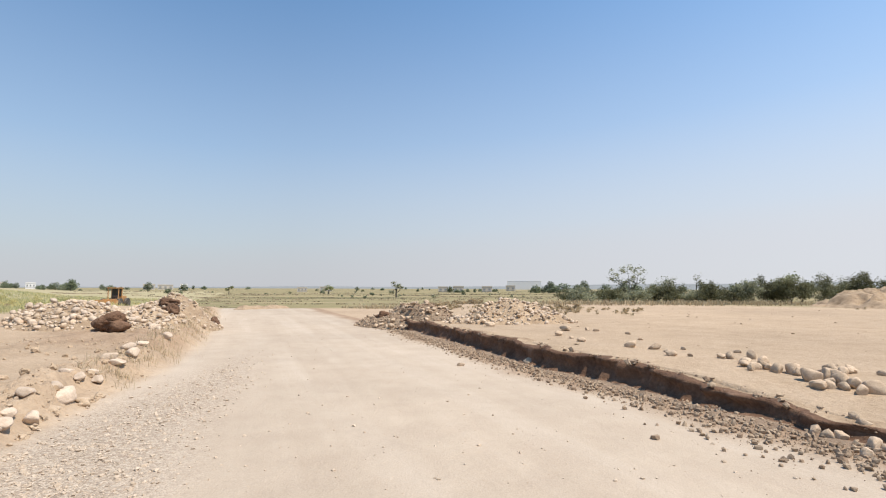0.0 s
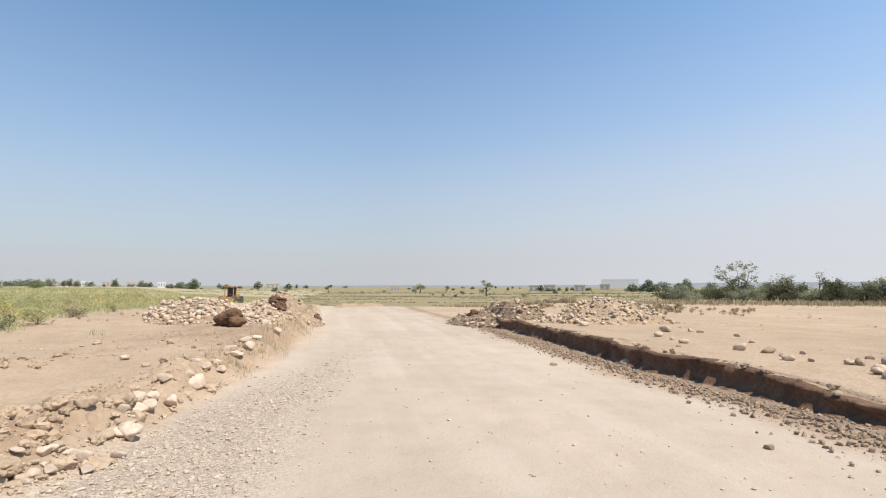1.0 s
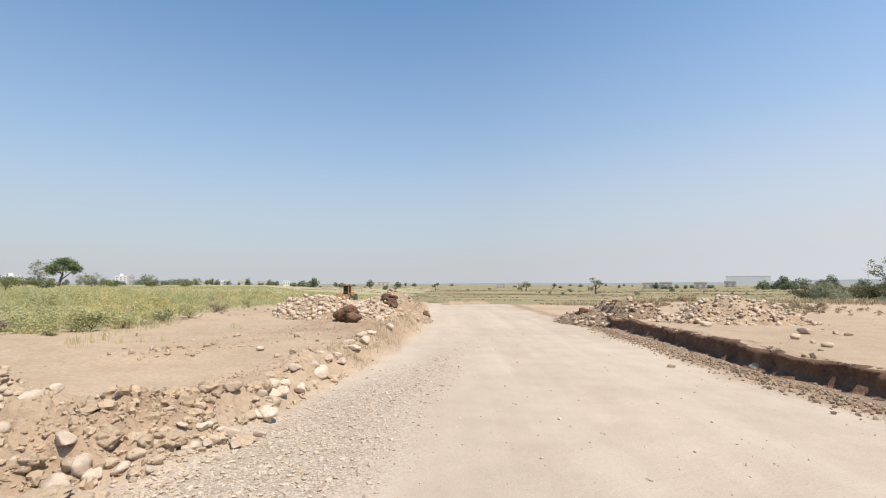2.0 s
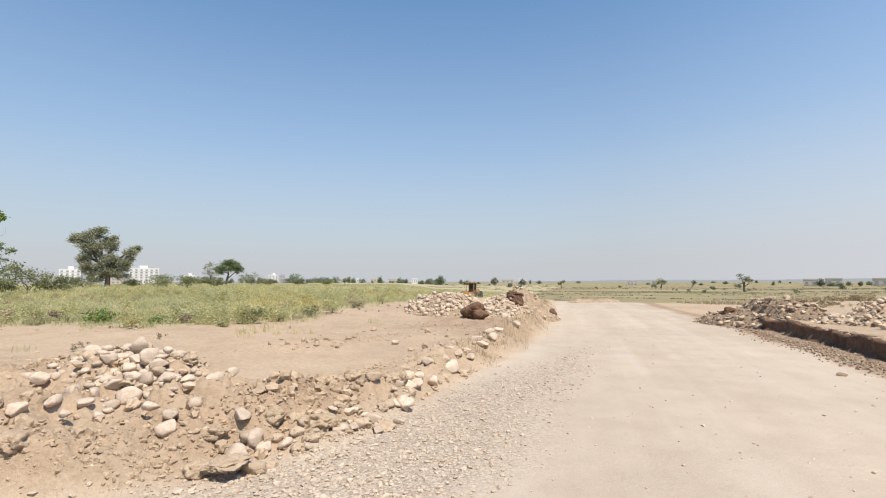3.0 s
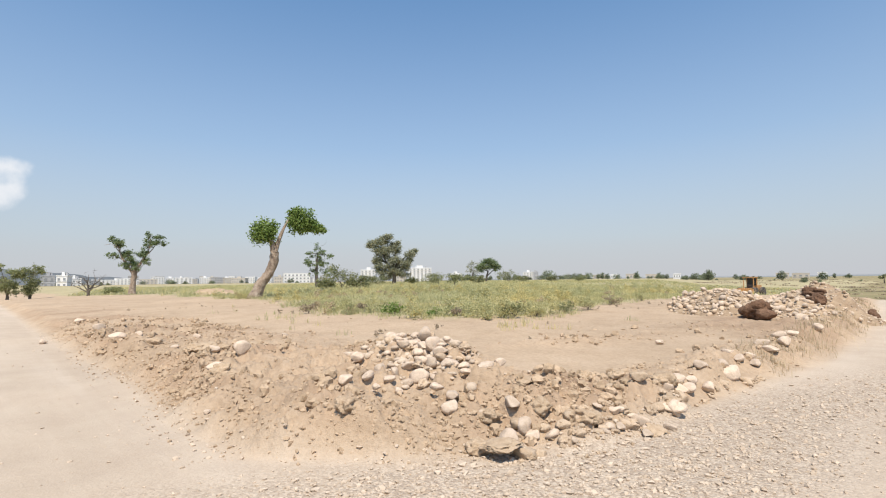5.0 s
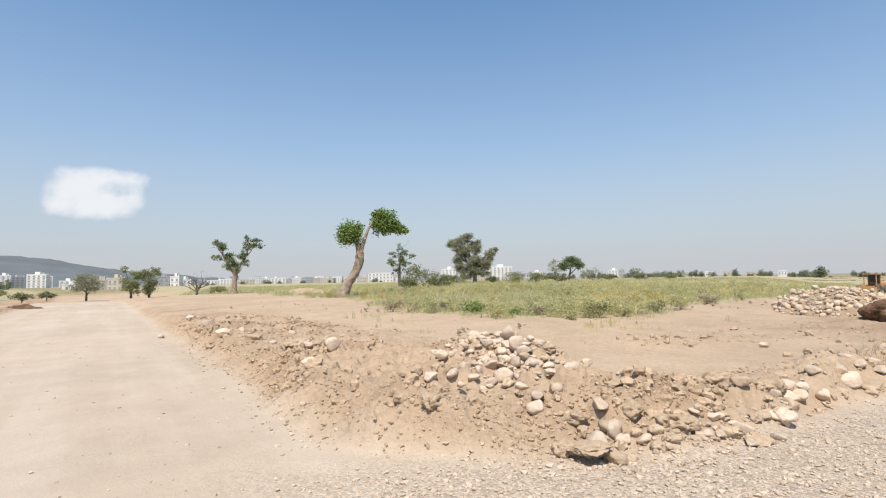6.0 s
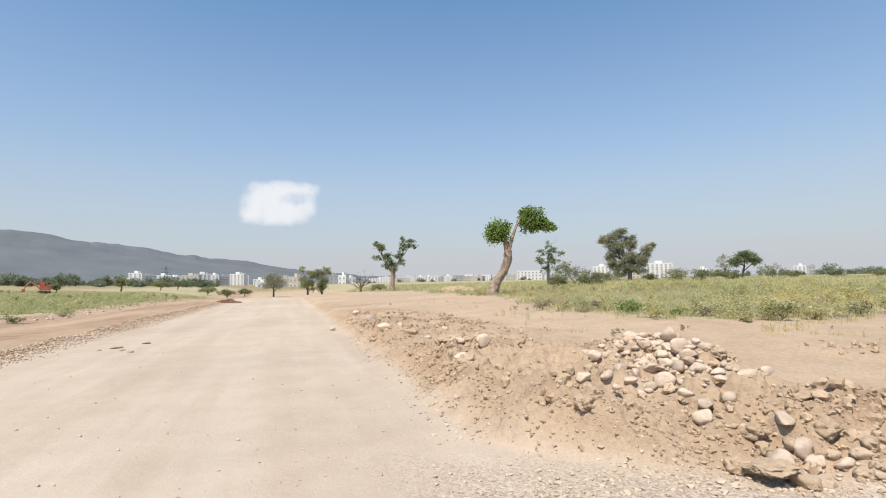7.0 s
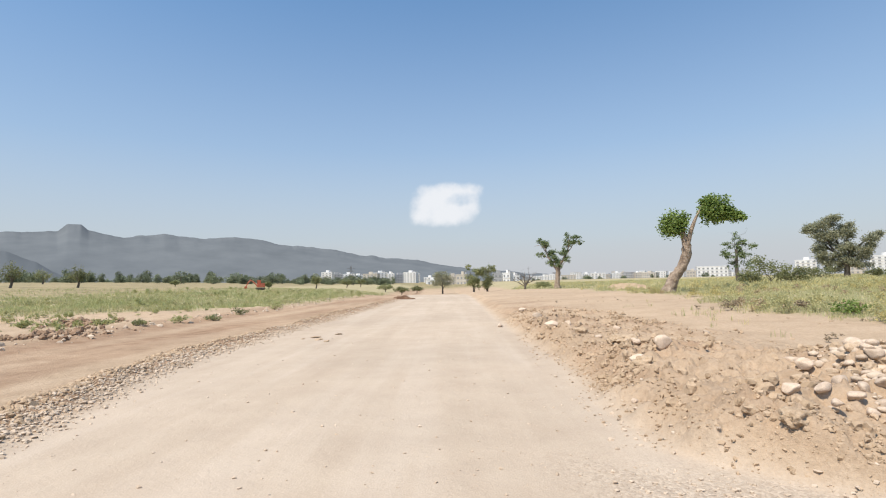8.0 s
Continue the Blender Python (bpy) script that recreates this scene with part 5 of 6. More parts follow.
# trees where the second road drops out of sight
tree(103.1, 112, "dense dark green tree beside the road end", [(0, 0, -0.1), (0, 0, 0.8), (0.1, 0, 1.6)], [0.25, 0.2, 0.16], [(-0.2, 0, 3.0, 1.7, 1.5, 1.4), (0.5, 0, 4.4, 1.4, 1.3, 1.0), (-1.1, 0, 5.5, 0.9, 0.8, 0.6), (0.2, 0, 1.7, 1.6, 1.4, 1.0)], 4200, 0.22, 208, group="trees at the road end")
tree(101.6, 112, "dense dark green tree beside the road end", [(0, 0, -0.1), (0, 0, 0.8), (0.1, 0, 1.6)], [0.25, 0.2, 0.16], [(0.1, 0, 2.8, 1.5, 1.4, 1.7), (0.8, 0, 5.0, 1.3, 1.2, 0.8), (-0.6, 0, 4.6, 1.2, 1.2, 0.9), (0, 0, 1.6, 1.4, 1.3, 0.9)], 4200, 0.22, 209, group="trees at the road end")
tree(106.6, 118, "brownish round-crowned tree at the road end", [(0, 0, -0.1), (0, 0, 1.0), (0, 0, 1.7)], [0.22, 0.18, 0.15], [(0, 0, 3.7, 2.4, 2.0, 1.5), (-1.2, 0, 2.9, 1.6, 1.5, 1.2), (1.2, 0, 2.9, 1.6, 1.5, 1.2), (0, 0, 4.9, 1.4, 1.3, 0.7)], 4200, 0.22, 210, M_BARK_GREY, M_LEAF_GREY, twigs=2, group="trees at the road end")
# trees in the meadow and before the hills
for k, (az, d, h, w) in enumerate([(146.8, 125, 5.0, 2.6), (142.1, 128, 4.7, 2.4), (144.6, 190, 4.6, 2.6), (120.5, 130, 4.0, 1.4), (134.2, 150, 1.9, 1.3), (111.2, 120, 2.2, 2.2), (113.0, 135, 2.3, 2.4), (117.2, 150, 3.0, 2.2), (115.7, 170, 3.2, 2.0), (109.5, 125, 1.8, 1.6), (125.4, 112, 1.9, 0.9)]):
    tree(az, d, "dark green meadow tree with a rounded crown", [(0, 0, -0.1), (0.05 * h, 0, 0.2 * h), (0.02, 0, 0.42 * h)], [0.05 * h, 0.042 * h, 0.035 * h],
         [(0, 0, 0.70 * h, 0.62 * w, 0.6 * w, 0.26 * h), (-0.45 * w, 0, 0.55 * h, 0.5 * w, 0.5 * w, 0.2 * h), (0.45 * w, 0, 0.58 * h, 0.5 * w, 0.5 * w, 0.2 * h), (0.1 * w, 0, 0.42 * h, 0.5 * w, 0.5 * w, 0.14 * h)], 1100, 0.26, 220 + k, group="meadow trees")
# single trees on the far plain
tree(4.3, 160, "flat-topped thorn tree on the far plain", [(0, 0, -0.1), (-0.1, 0, 1.4), (0.1, 0, 2.6)], [0.3, 0.22, 0.18], [(-1.0, 0, 4.6, 0.9, 0.8, 0.35), (0.4, 0, 3.6, 1.5, 1.2, 0.7), (1.4, 0, 3.0, 1.0, 0.9, 0.6), (-1.6, 0, 1.6, 0.9, 0.8, 0.7)], 900, 0.3, 240, M_BARK_GREY, M_LEAF_GREY, twigs=3)
tree(11.7, 230, "small rounded tree on the far plain", [(0, 0, -0.1), (0, 0, 1), (0, 0, 1.8)], [0.25, 0.2, 0.15], [(0, 0, 3.0, 1.9, 1.6, 1.1), (-1.4, 0, 2.2, 1.3, 1.2, 0.8), (1.2, 0, 2.4, 1.2, 1.2, 0.8)], 800, 0.36, 241)
tree(21.8, 260, "two-stemmed small tree on the far plain", [(0, 0, -0.1), (0, 0, 1), (0, 0, 1.8)], [0.2, 0.18, 0.14], [(0.6, 0, 3.2, 1.3, 1.2, 0.9), (-0.9, 0, 2.4, 1.1, 1.0, 0.7)], 600, 0.36, 242)


def shrub(az, d, w, h, label, seed, green=M_LEAF_DARK, leaves=900, leaf=0.16, group="", stems=M_BARK_GREY, twigs=1, clumps=10):
    rng = random.Random(seed)
    blobs = [(rng.uniform(-0.34, 0.34) * w, rng.uniform(-0.25, 0.25) * w, rng.uniform(0.32, 0.72) * h, 0.26 * w, 0.25 * w, 0.27 * h) for _ in range(6)]
    return tree(az, d, label, [(0, 0, -0.05), (0, 0, 0.1 * h), (0.02, 0, 0.2 * h)], [0.022 * h + 0.01, 0.02 * h + 0.008, 0.012 * h + 0.006], blobs, leaves, leaf, seed, stems, green, twigs=twigs, clumps=clumps, name="shrub", category="shrub", group=group)


# thicket beyond the sand on the right
rng = random.Random(5)
for k in range(26):
    az = -15.0 - k * 1.05 + rng.uniform(-0.35, 0.35)
    h = rng.uniform(2.3, 3.6) * (0.8 if k < 3 else 1.0)
    shrub(az, rng.uniform(66, 76), rng.uniform(3.2, 4.6), h, "tangled dark green shrub behind bare sand", 300 + k, leaves=3600, leaf=0.15, group="thicket behind the sand", green=M_LEAF_THICKET if k % 5 != 1 else M_LEAF_GREY, twigs=2)
shrub(-34.3, 78, 3.4, 4.0, "tall dark rounded shrub rising over the thicket", 330, leaves=1800, leaf=0.2, group="thicket behind the sand")
tree(-20.6, 70, "thin sparse tree rising over the thicket", [(0, 0, -0.1), (0, 0, 1.0), (0.1, 0, 1.8)], [0.12, 0.1, 0.08], [(-1.6, 0, 4.0, 0.9, 0.8, 0.7), (0, 0, 4.7, 1.0, 0.9, 0.6), (1.4, 0, 4.4, 0.9, 0.8, 0.6), (0.8, 0, 3.4, 0.9, 0.8, 0.7), (-0.7, 0, 3.2, 0.9, 0.8, 0.6), (2.0, 0, 3.4, 0.5, 0.5, 0.5)], 1000, 0.2, 331, M_BARK_GREY, M_LEAF_GREY, twigs=4, clumps=9)
tree(-24.4, 71, "sparse grey sapling rising over the thicket", [(0, 0, -0.1), (0, 0, 1.0), (0.1, 0, 1.8)], [0.1, 0.08, 0.06], [(-0.6, 0, 3.0, 1.0, 0.8, 0.8), (0.5, 0, 3.4, 0.9, 0.8, 0.6), (0, 0, 2.3, 1.1, 1, 0.8)], 500, 0.18, 332, M_BARK_GREY, M_LEAF_GREY, twigs=3)
tree(-27.0, 74, "thin sparse stalk rising over the thicket", [(0, 0, -0.1), (0.1, 0, 1.6), (0.2, 0, 2.6)], [0.06, 0.05, 0.04], [(0.1, 0, 3.6, 0.4, 0.4, 0.5), (0.5, 0, 4.0, 0.3, 0.3, 0.3)], 60, 0.18, 333, M_BARK_GREY, M_LEAF_GREY, twigs=2)
# shrubs in the plot's grass
for k, (az, d, w, h) in enumerate([(73.9, 58, 4.2, 2.9), (72.2, 60, 2.8, 1.8), (75.4, 62, 2.4, 1.5), (63.2, 78, 5.2, 2.2), (61.4, 76, 4.6, 2.0), (58.8, 88, 3.0, 1.6), (55.4, 100, 4.6, 2.9), (53.5, 110, 3.2, 1.6), (70.0, 92, 3.4, 2.0), (66.0, 90, 3.0, 1.6), (95.6, 84, 3.0, 1.2), (50.6, 120, 3.4, 1.6), (47.8, 130, 4.0, 1.7)]):
    shrub(az, d, w, h, "leafy dark green shrub standing in grass", 340 + k, leaves=1500, leaf=0.17, group="shrubs in the grass", clumps=14)
for k, (az, d, w, h, g) in enumerate([(77.55, 20.6, 0.62, 0.48, M_TWIG), (68.9, 19.0, 1.15, 0.5, M_LEAF), (55.0, 16.6, 0.9, 0.62, M_LEAF_DARK), (52.6, 17.2, 0.8, 0.5, M_GRASS), (58.2, 15.8, 0.6, 0.36, M_GRASS), (61.5, 17.0, 0.6, 0.4, M_TWIG), (63.6, 17.4, 0.7, 0.34, M_LEAF), (71.5, 20.5, 0.6, 0.4, M_TWIG), (73.2, 21.0, 0.5, 0.36, M_GRASS), (49.6, 18.6, 0.8, 0.5, M_LEAF_DARK), (47.0, 20.0, 0.8, 0.45, M_GRASS), (44.6, 22.5, 0.9, 0.5, M_TWIG), (41.5, 25.5, 0.9, 0.5, M_GRASS)]):
    shrub(az, d, w, h, {0: "dry brown twiggy bush on bare sand"}.get(k, "low scrubby weed at the edge of the grass"), 360 + k, g, leaves=420, leaf=0.055 if w < 1 else 0.09, group="weeds at the grass edge", twigs=3)
for k, (az, d, w, h) in enumerate([(140.5, 27, 0.9, 0.4), (137.6, 26, 0.7, 0.35), (134.0, 27.5, 1.0, 0.45), (131.0, 29, 0.8, 0.4), (146.2, 27, 0.8, 0.4), (128.4, 33, 1.0, 0.5), (125.0, 38, 1.0, 0.5)]):
    shrub(az, d, w, h, "low green weed beside the sunken lane", 380 + k, M_LEAF_DARK if k % 2 else M_GRASS_L, leaves=380, leaf=0.08, group="weeds beside the lane", twigs=2)

# distant trees: a few shapes, each copied along the horizon
far_shapes = []
for k, (h, w) in enumerate([(4.5, 4.2), (6.0, 4.0), (3.2, 5.0), (5.0, 6.5)]):
    x, y = at_bearing(26 + 3.1 * k, 330)
    ob = thing("far_tree", "distant dark green tree on the plain", "tree", pose(x, y, gz(x, y) - 0.1, 0, 0, 0), "distant trees")
    bl = [(0, 0, 0.62 * h, 0.38 * w, 0.4 * w, 0.34 * h), (-0.36 * w, 0.1, 0.36 * h, 0.34 * w, 0.3 * w, 0.3 * h), (0.36 * w, 0, 0.4 * h, 0.34 * w, 0.3 * w, 0.3 * h), (0, 0, 0.22 * h, 0.5 * w, 0.4 * w, 0.2 * h)]
    mesh_part("trunk", trunk_mesh("trunk", [(0, 0, 0), (0, 0, 0.2 * h), (0, 0, 0.4 * h)], [0.2, 0.17, 0.14], [((0, 0, 0.4 * h), b[:3], 0.1) for b in bl], 400 + k, sides=5), M_BARK_GREY, ob)
    mesh_part("crown", leaf_cloud("crown", bl, 900, 0.5, 400 + k, 18), M_LEAF_FAR, ob)
    far_shapes.append(ob)
rng = random.Random(11)


def far_tree(az, d, s):
    x, y = at_bearing(az, d)
    ob = copy_thing(rng.choice(far_shapes), pose(x, y, gz(x, y) - 0.15, 0, 0, rng.uniform(0, 360)))
    ob.scale = (s, s, s * rng.uniform(0.85, 1.1))


for a0, a1, n, d0, d1, s0, s1 in [(34, 62, 62, 300, 460, 0.35, 1.2), (24, 34, 12, 420, 640, 0.5, 0.9), (-14, 20, 13, 420, 700, 0.5, 1.0), (-14.2, -10.8, 9, 210, 240, 0.6, 1.1), (-24, -14, 14, 260, 330, 0.6, 1.2), (-42, -24, 20, 240, 330, 0.6, 1.1), (-9, -1, 10, 300, 420, 0.5, 0.9), (112, 152, 170, 240, 420, 0.7, 1.35), (62, 104, 22, 380, 560, 0.5, 0.9)]:
    for _ in range(n):
        far_tree(rng.uniform(a0, a1), rng.uniform(d0, d1), rng.uniform(s0, s1))


# ---- bulldozer behind the heaps ----
M_YELLOW = plain_material("machine_yellow", (0.50, 0.25, 0.085), 0.6, 0.0, 0.45, 1.2)
M_RED = plain_material("machine_red", (0.42, 0.09, 0.04), 0.55, 0.0, 0.3, 3)
M_STEEL = plain_material("dark_steel", (0.07, 0.065, 0.06), 0.55, 0.6, 0.4, 4)
M_RUBBER = plain_material("black_rubber", (0.03, 0.03, 0.03), 0.85, 0.0, 0.4, 4)
M_GLASS = plain_material("dark_glass", (0.03, 0.035, 0.04), 0.12, 0.0, 0.05, 1)


def cylinder(bm, centre, axis, r, half, seg=20):
    m = Matrix.Translation(centre) @ Vector((0, 0, 1)).rotation_difference(Vector(axis)).to_matrix().to_4x4()
    bmesh.ops.create_cone(bm, cap_ends=True, segments=seg, radius1=r, radius2=r, depth=half * 2, matrix=m)


def wheel_loader(az, d, turn):
    x, y = at_bearing(az, d)
    ob = thing("wheel_loader", "dusty yellow wheel loader seen behind earth heaps", "loader", pose(x, y, gz(x, y) - 0.02, 0, 0, az + turn))
    bm = bmesh.new()
    box(bm, -0.62, 0.62, -2.3, -0.5, 0.75, 1.55, 0.06)
    box(bm, -0.75, 0.75, -2.55, -2.25, 0.55, 1.2, 0.05)
    body = part("engine_body", bm, M_YELLOW, ob)
    for k in range(5):
        bm = bmesh.new()
        box(bm, -0.5, 0.5, -2.33, -2.28, 1.25 + k * 0.05, 1.27 + k * 0.05)
        part("grille_slat", bm, M_STEEL, body)
    bm = bmesh.new()
    box(bm, -0.5, 0.5, -0.5, 1.6, 0.6, 1.05, 0.05)
    part("front_frame", bm, M_YELLOW, ob)
    for sx in (-0.6, 0.6):
        for sy in (-0.5, 0.75):
            bm = bmesh.new()
            box(bm, sx - 0.05, sx + 0.05, sy - 0.05, sy + 0.05, 1.1, 2.55, 0.01)
            part("cab_post", bm, M_YELLOW, ob)
    bm = bmesh.new()
    box(bm, -0.75, 0.75, -0.65, 0.9, 2.53, 2.65, 0.03)
    part("cab_roof", bm, M_YELLOW, ob)
    bm = bmesh.new()
    box(bm, -0.55, 0.55, -0.47, -0.43, 1.5, 2.5)
    part("cab_window", bm, M_GLASS, ob)
    bm = bmesh.new()
    box(bm, -0.3, 0.3, -0.2, 0.4, 1.1, 1.7, 0.08)
    part("seat", bm, M_RUBBER, ob)
    for sx in (-0.95, 0.95):
        for sy in (-1.5, 1.25):
            bm = bmesh.new()
            cylinder(bm, (sx, sy, 0.62), (1, 0, 0), 0.64, 0.24, 24)
            bmesh.ops.bevel(bm, geom=[e for e in bm.edges if len(e.link_faces) == 2 and e.calc_face_angle() > 1], offset=0.07, segments=2, affect="EDGES")
            w = part("wheel", bm, M_RUBBER, ob)
            bm = bmesh.new()
            cylinder(bm, (sx * 1.19, sy, 0.62), (1, 0, 0), 0.30, 0.05)
            part("rim", bm, M_YELLOW, w)
    for sx in (-0.42, 0.42):
        bm = bmesh.new()
        box(bm, sx - 0.08, sx + 0.08, 0.9, 3.0, 0.95, 1.2, 0.03)
        part("lift_arm", bm, M_YELLOW, ob)
    bm = bmesh.new()
    box(bm, -1.3, 1.3, 2.9, 3.05, 0.1, 1.1, 0.03)
    box(bm, -1.3, 1.3, 3.0, 3.8, 0.08, 0.16, 0.02)
    for sx in (-1.27, 1.27):
        box(bm, sx - 0.03, sx + 0.03, 3.0, 3.6, 0.12, 0.95, 0.01)
    part("bucket", bm, M_YELLOW, ob)
    bm = bmesh.new()
    cylinder(bm, (-0.3, -1.3, 1.95), (0, 0, 1), 0.06, 0.42, 10)
    part("exhaust", bm, M_STEEL, ob)
    for sx in (-0.55, 0.55):
        bm = bmesh.new()
        box(bm, sx - 0.1, sx + 0.1, -2.6, -2.54, 1.0, 1.12)
        part("rear_lamp", bm, M_RED, ob)
    return ob


wheel_loader(31.6, 80, 162)


def excavator(az, d, turn):
    x, y = at_bearing(az, d)
    ob = thing("excavator", "small orange-red excavator parked in the meadow", "excavator", pose(x, y, gz(x, y), 0, 0, az + turn))
    for sy in (-0.55, 0.55):
        bm = bmesh.new()
        box(bm, -0.9, 0.9, sy - 0.18, sy + 0.18, 0.02, 0.48, 0.16)
        part("track", bm, M_RUBBER, ob)
    bm = bmesh.new()
    box(bm, -0.7, 0.8, -0.6, 0.6, 0.55, 1.1, 0.08)
    box(bm, 0.1, 0.8, -0.6, 0.6, 1.05, 1.35, 0.08)
    part("body", bm, M_RED, ob)
    bm = bmesh.new()
    box(bm, -0.65, 0.05, -0.05, 0.55, 1.1, 1.95, 0.05)
    part("cab", bm, M_RED, ob)
    bm = bmesh.new()
    box(bm, -0.67, -0.5, 0.0, 0.5, 1.3, 1.85)
    part("cab_window", bm, M_GLASS, ob)
    for name, a, b, w in (("boom", (-0.7, -0.3, 0.9), (-1.9, -0.3, 2.0), 0.13), ("stick", (-1.85, -0.3, 2.0), (-2.7, -0.3, 0.8), 0.10)):
        vs, fs = [], []
        tube(vs, fs, [Vector(a), (Vector(a) + Vector(b)) / 2 + Vector((0, 0, 0.12)), Vector(b)], [w, w, w * 0.7], 4)
        mesh_part(name, put_faces(name, [tuple(v) for v in vs], fs), M_RED, ob)
    bm = bmesh.new()
    box(bm, -3.0, -2.5, -0.6, 0.0, 0.35, 0.8, 0.08)
    part("bucket", bm, M_RED, ob)
    return ob


excavator(126.2, 107, 5)


# ---- town ----
M_WHITE = plain_material("white_render", (0.74, 0.73, 0.71), 0.8, 0, 0.08, 0.3)
M_CREAM = plain_material("cream_render", (0.52, 0.47, 0.40), 0.8, 0, 0.15, 0.3)
M_GREYWALL = plain_material("grey_render", (0.38, 0.38, 0.385), 0.8, 0, 0.12, 0.3)
# wall tone is raised so its colour carries the haze over the far hall
M_HAZEWALL = plain_material("hazy_grey_sheeting", (0.74, 0.74, 0.74), 0.9, 0, 0.05, 0.05)
# pane grey is lightened to paint in the haze over the town
M_PANE = plain_material("haze_lightened_pane", (0.27, 0.28, 0.29), 0.25, 0, 0.1, 0.5)


def block(az, d, w, h, floors, bays, label, wall=M_WHITE, name="apartment_block", group="town blocks", depth=10.0, turn=0.0, tower=True, dz=0.0, open_rows=None):
    """A flat-roofed block: wall, floor bands, parapet, stair tower, tank, and each window with its sill."""
    x, y = at_bearing(az, d)
    ob = thing(name, label, "building", pose(x, y, gz(x, y) + dz, 0, 0, az + turn), group)
    bm = bmesh.new()
    box(bm, -w / 2, w / 2, 0, depth, -1, h)
    part("wall", bm, wall, ob)
    for k in range(1, floors):
        bm = bmesh.new()
        box(bm, -w / 2 - 0.12, w / 2 + 0.12, -0.12, depth + 0.1, k * h / floors - 0.1, k * h / floors + 0.1)
        part("floor_band", bm, M_CREAM if wall is M_WHITE else M_WHITE, ob)
    bm = bmesh.new()
    box(bm, -w / 2 - 0.15, w / 2 + 0.15, -0.15, depth + 0.15, h + 0.004, h + 0.7)
    part("parapet", bm, wall, ob)
    if tower:
        bm = bmesh.new()
        box(bm, -w * 0.12, w * 0.14, 2, 6, h + 0.7, h + 2.9)
        part("stair_tower", bm, wall, ob)
        bm = bmesh.new()
        cylinder(bm, (w * 0.3, 3, h + 1.5), (0, 0, 1), 0.8, 0.8, 12)
        part("water_tank", bm, M_GREYWALL, ob)
    fh, bw = h / floors, w / bays
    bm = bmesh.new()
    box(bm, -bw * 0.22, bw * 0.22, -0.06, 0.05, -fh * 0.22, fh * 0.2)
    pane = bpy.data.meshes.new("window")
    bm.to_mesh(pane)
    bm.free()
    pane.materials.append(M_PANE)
    bm = bmesh.new()
    box(bm, -bw * 0.34, bw * 0.34, -0.25, 0.05, -fh * 0.30, -fh * 0.245)
    sill = bpy.data.meshes.new("sill")
    bm.to_mesh(sill)
    bm.free()
    sill.materials.append(wall)
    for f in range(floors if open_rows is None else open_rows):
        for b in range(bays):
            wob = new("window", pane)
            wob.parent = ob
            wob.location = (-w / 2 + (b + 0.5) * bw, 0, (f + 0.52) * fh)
            so = new("sill", sill)
            so.parent = wob
    return ob


# white blocks under the hills
for k, (az, w, h, fl, by, wall) in enumerate([(119.3, 9, 19, 6, 3, M_WHITE), (118.2, 11, 16, 5, 4, M_GREYWALL), (117.0, 12, 17, 5, 4, M_WHITE), (115.8, 11, 15, 5, 4, M_WHITE), (114.6, 13, 15.5, 5, 4, M_CREAM), (113.4, 12, 18, 6, 4, M_WHITE), (112.4, 8, 17, 6, 3, M_WHITE), (111.3, 11, 15, 5, 4, M_GREYWALL), (110.2, 11, 17, 5, 4, M_WHITE), (109.4, 6, 15, 5, 2, M_WHITE), (108.0, 10, 9, 3, 3, M_WHITE), (106.9, 12, 7, 2, 4, M_CREAM)]):
    block(az, 600 + 18 * (k % 4), w * 1.35, h * 0.70, fl, by, "pale multi-storey block below hazy hills", wall, turn=(-18, 12, -8, 20)[k % 4])
# villas past the road end
for k, (az, d, w, h, fl, by, wall) in enumerate([(105.3, 300, 9, 7, 2, 3, M_CREAM), (104.4, 290, 8, 8, 2, 3, M_CREAM), (103.6, 320, 9, 6, 2, 3, M_WHITE), (100.3, 310, 6, 7.5, 2, 2, M_GREYWALL), (99.4, 310, 6, 7.5, 2, 2, M_WHITE), (98.5, 340, 9, 6, 2, 3, M_WHITE), (107.6, 340, 10, 5, 1, 3, M_WHITE)]):
    block(az, d * 1.3, w, h, fl, by, "low flat-roofed house behind the road end", wall, name="house", group="houses past the road", turn=(10, -20, 15)[k % 3], depth=8, dz=-1.5)
# far town
rng2 = random.Random(23)
for k in range(30):
    az = 96.5 - k * 0.68 + rng2.uniform(-0.2, 0.2)
    h = rng2.choice((9, 11, 13, 15, 12, 18)) * (0.8 if az > 80 else 0.7)
    block(az, rng2.uniform(900, 1250), rng2.uniform(8, 17), h, max(3, int(h / 3)), rng2.choice((3, 4, 5)), "hazy pale block in the distant town", rng2.choice((M_WHITE, M_CREAM, M_GREYWALL, M_WHITE)), group="far town blocks", tower=k % 2 == 0, turn=rng2.uniform(-25, 25))
for k in range(26):
    az = 121.0 - k * 0.5 + rng2.uniform(-0.15, 0.15) if k < 12 else 97.0 - (k - 12) * 1.05 + rng2.uniform(-0.3, 0.3)
    block(az, rng2.uniform(680, 760) if k < 12 else rng2.uniform(760, 900), rng2.uniform(12, 22), rng2.uniform(7, 12) if k < 12 else rng2.uniform(5, 11), 3, rng2.choice((4, 5, 6)), "pale flat-roofed block crowded into the town", rng2.choice((M_WHITE, M_WHITE, M_GREYWALL, M_CREAM)), group="crowded town blocks", tower=k % 3 == 0, turn=rng2.uniform(-25, 25))
block(78.6, 620, 30, 11, 3, 7, "long white hall at the edge of town", M_WHITE, name="hall", turn=8, tower=False)
block(80.4, 640, 12, 7, 2, 4, "low pale house at the edge of town", M_CREAM, name="house")
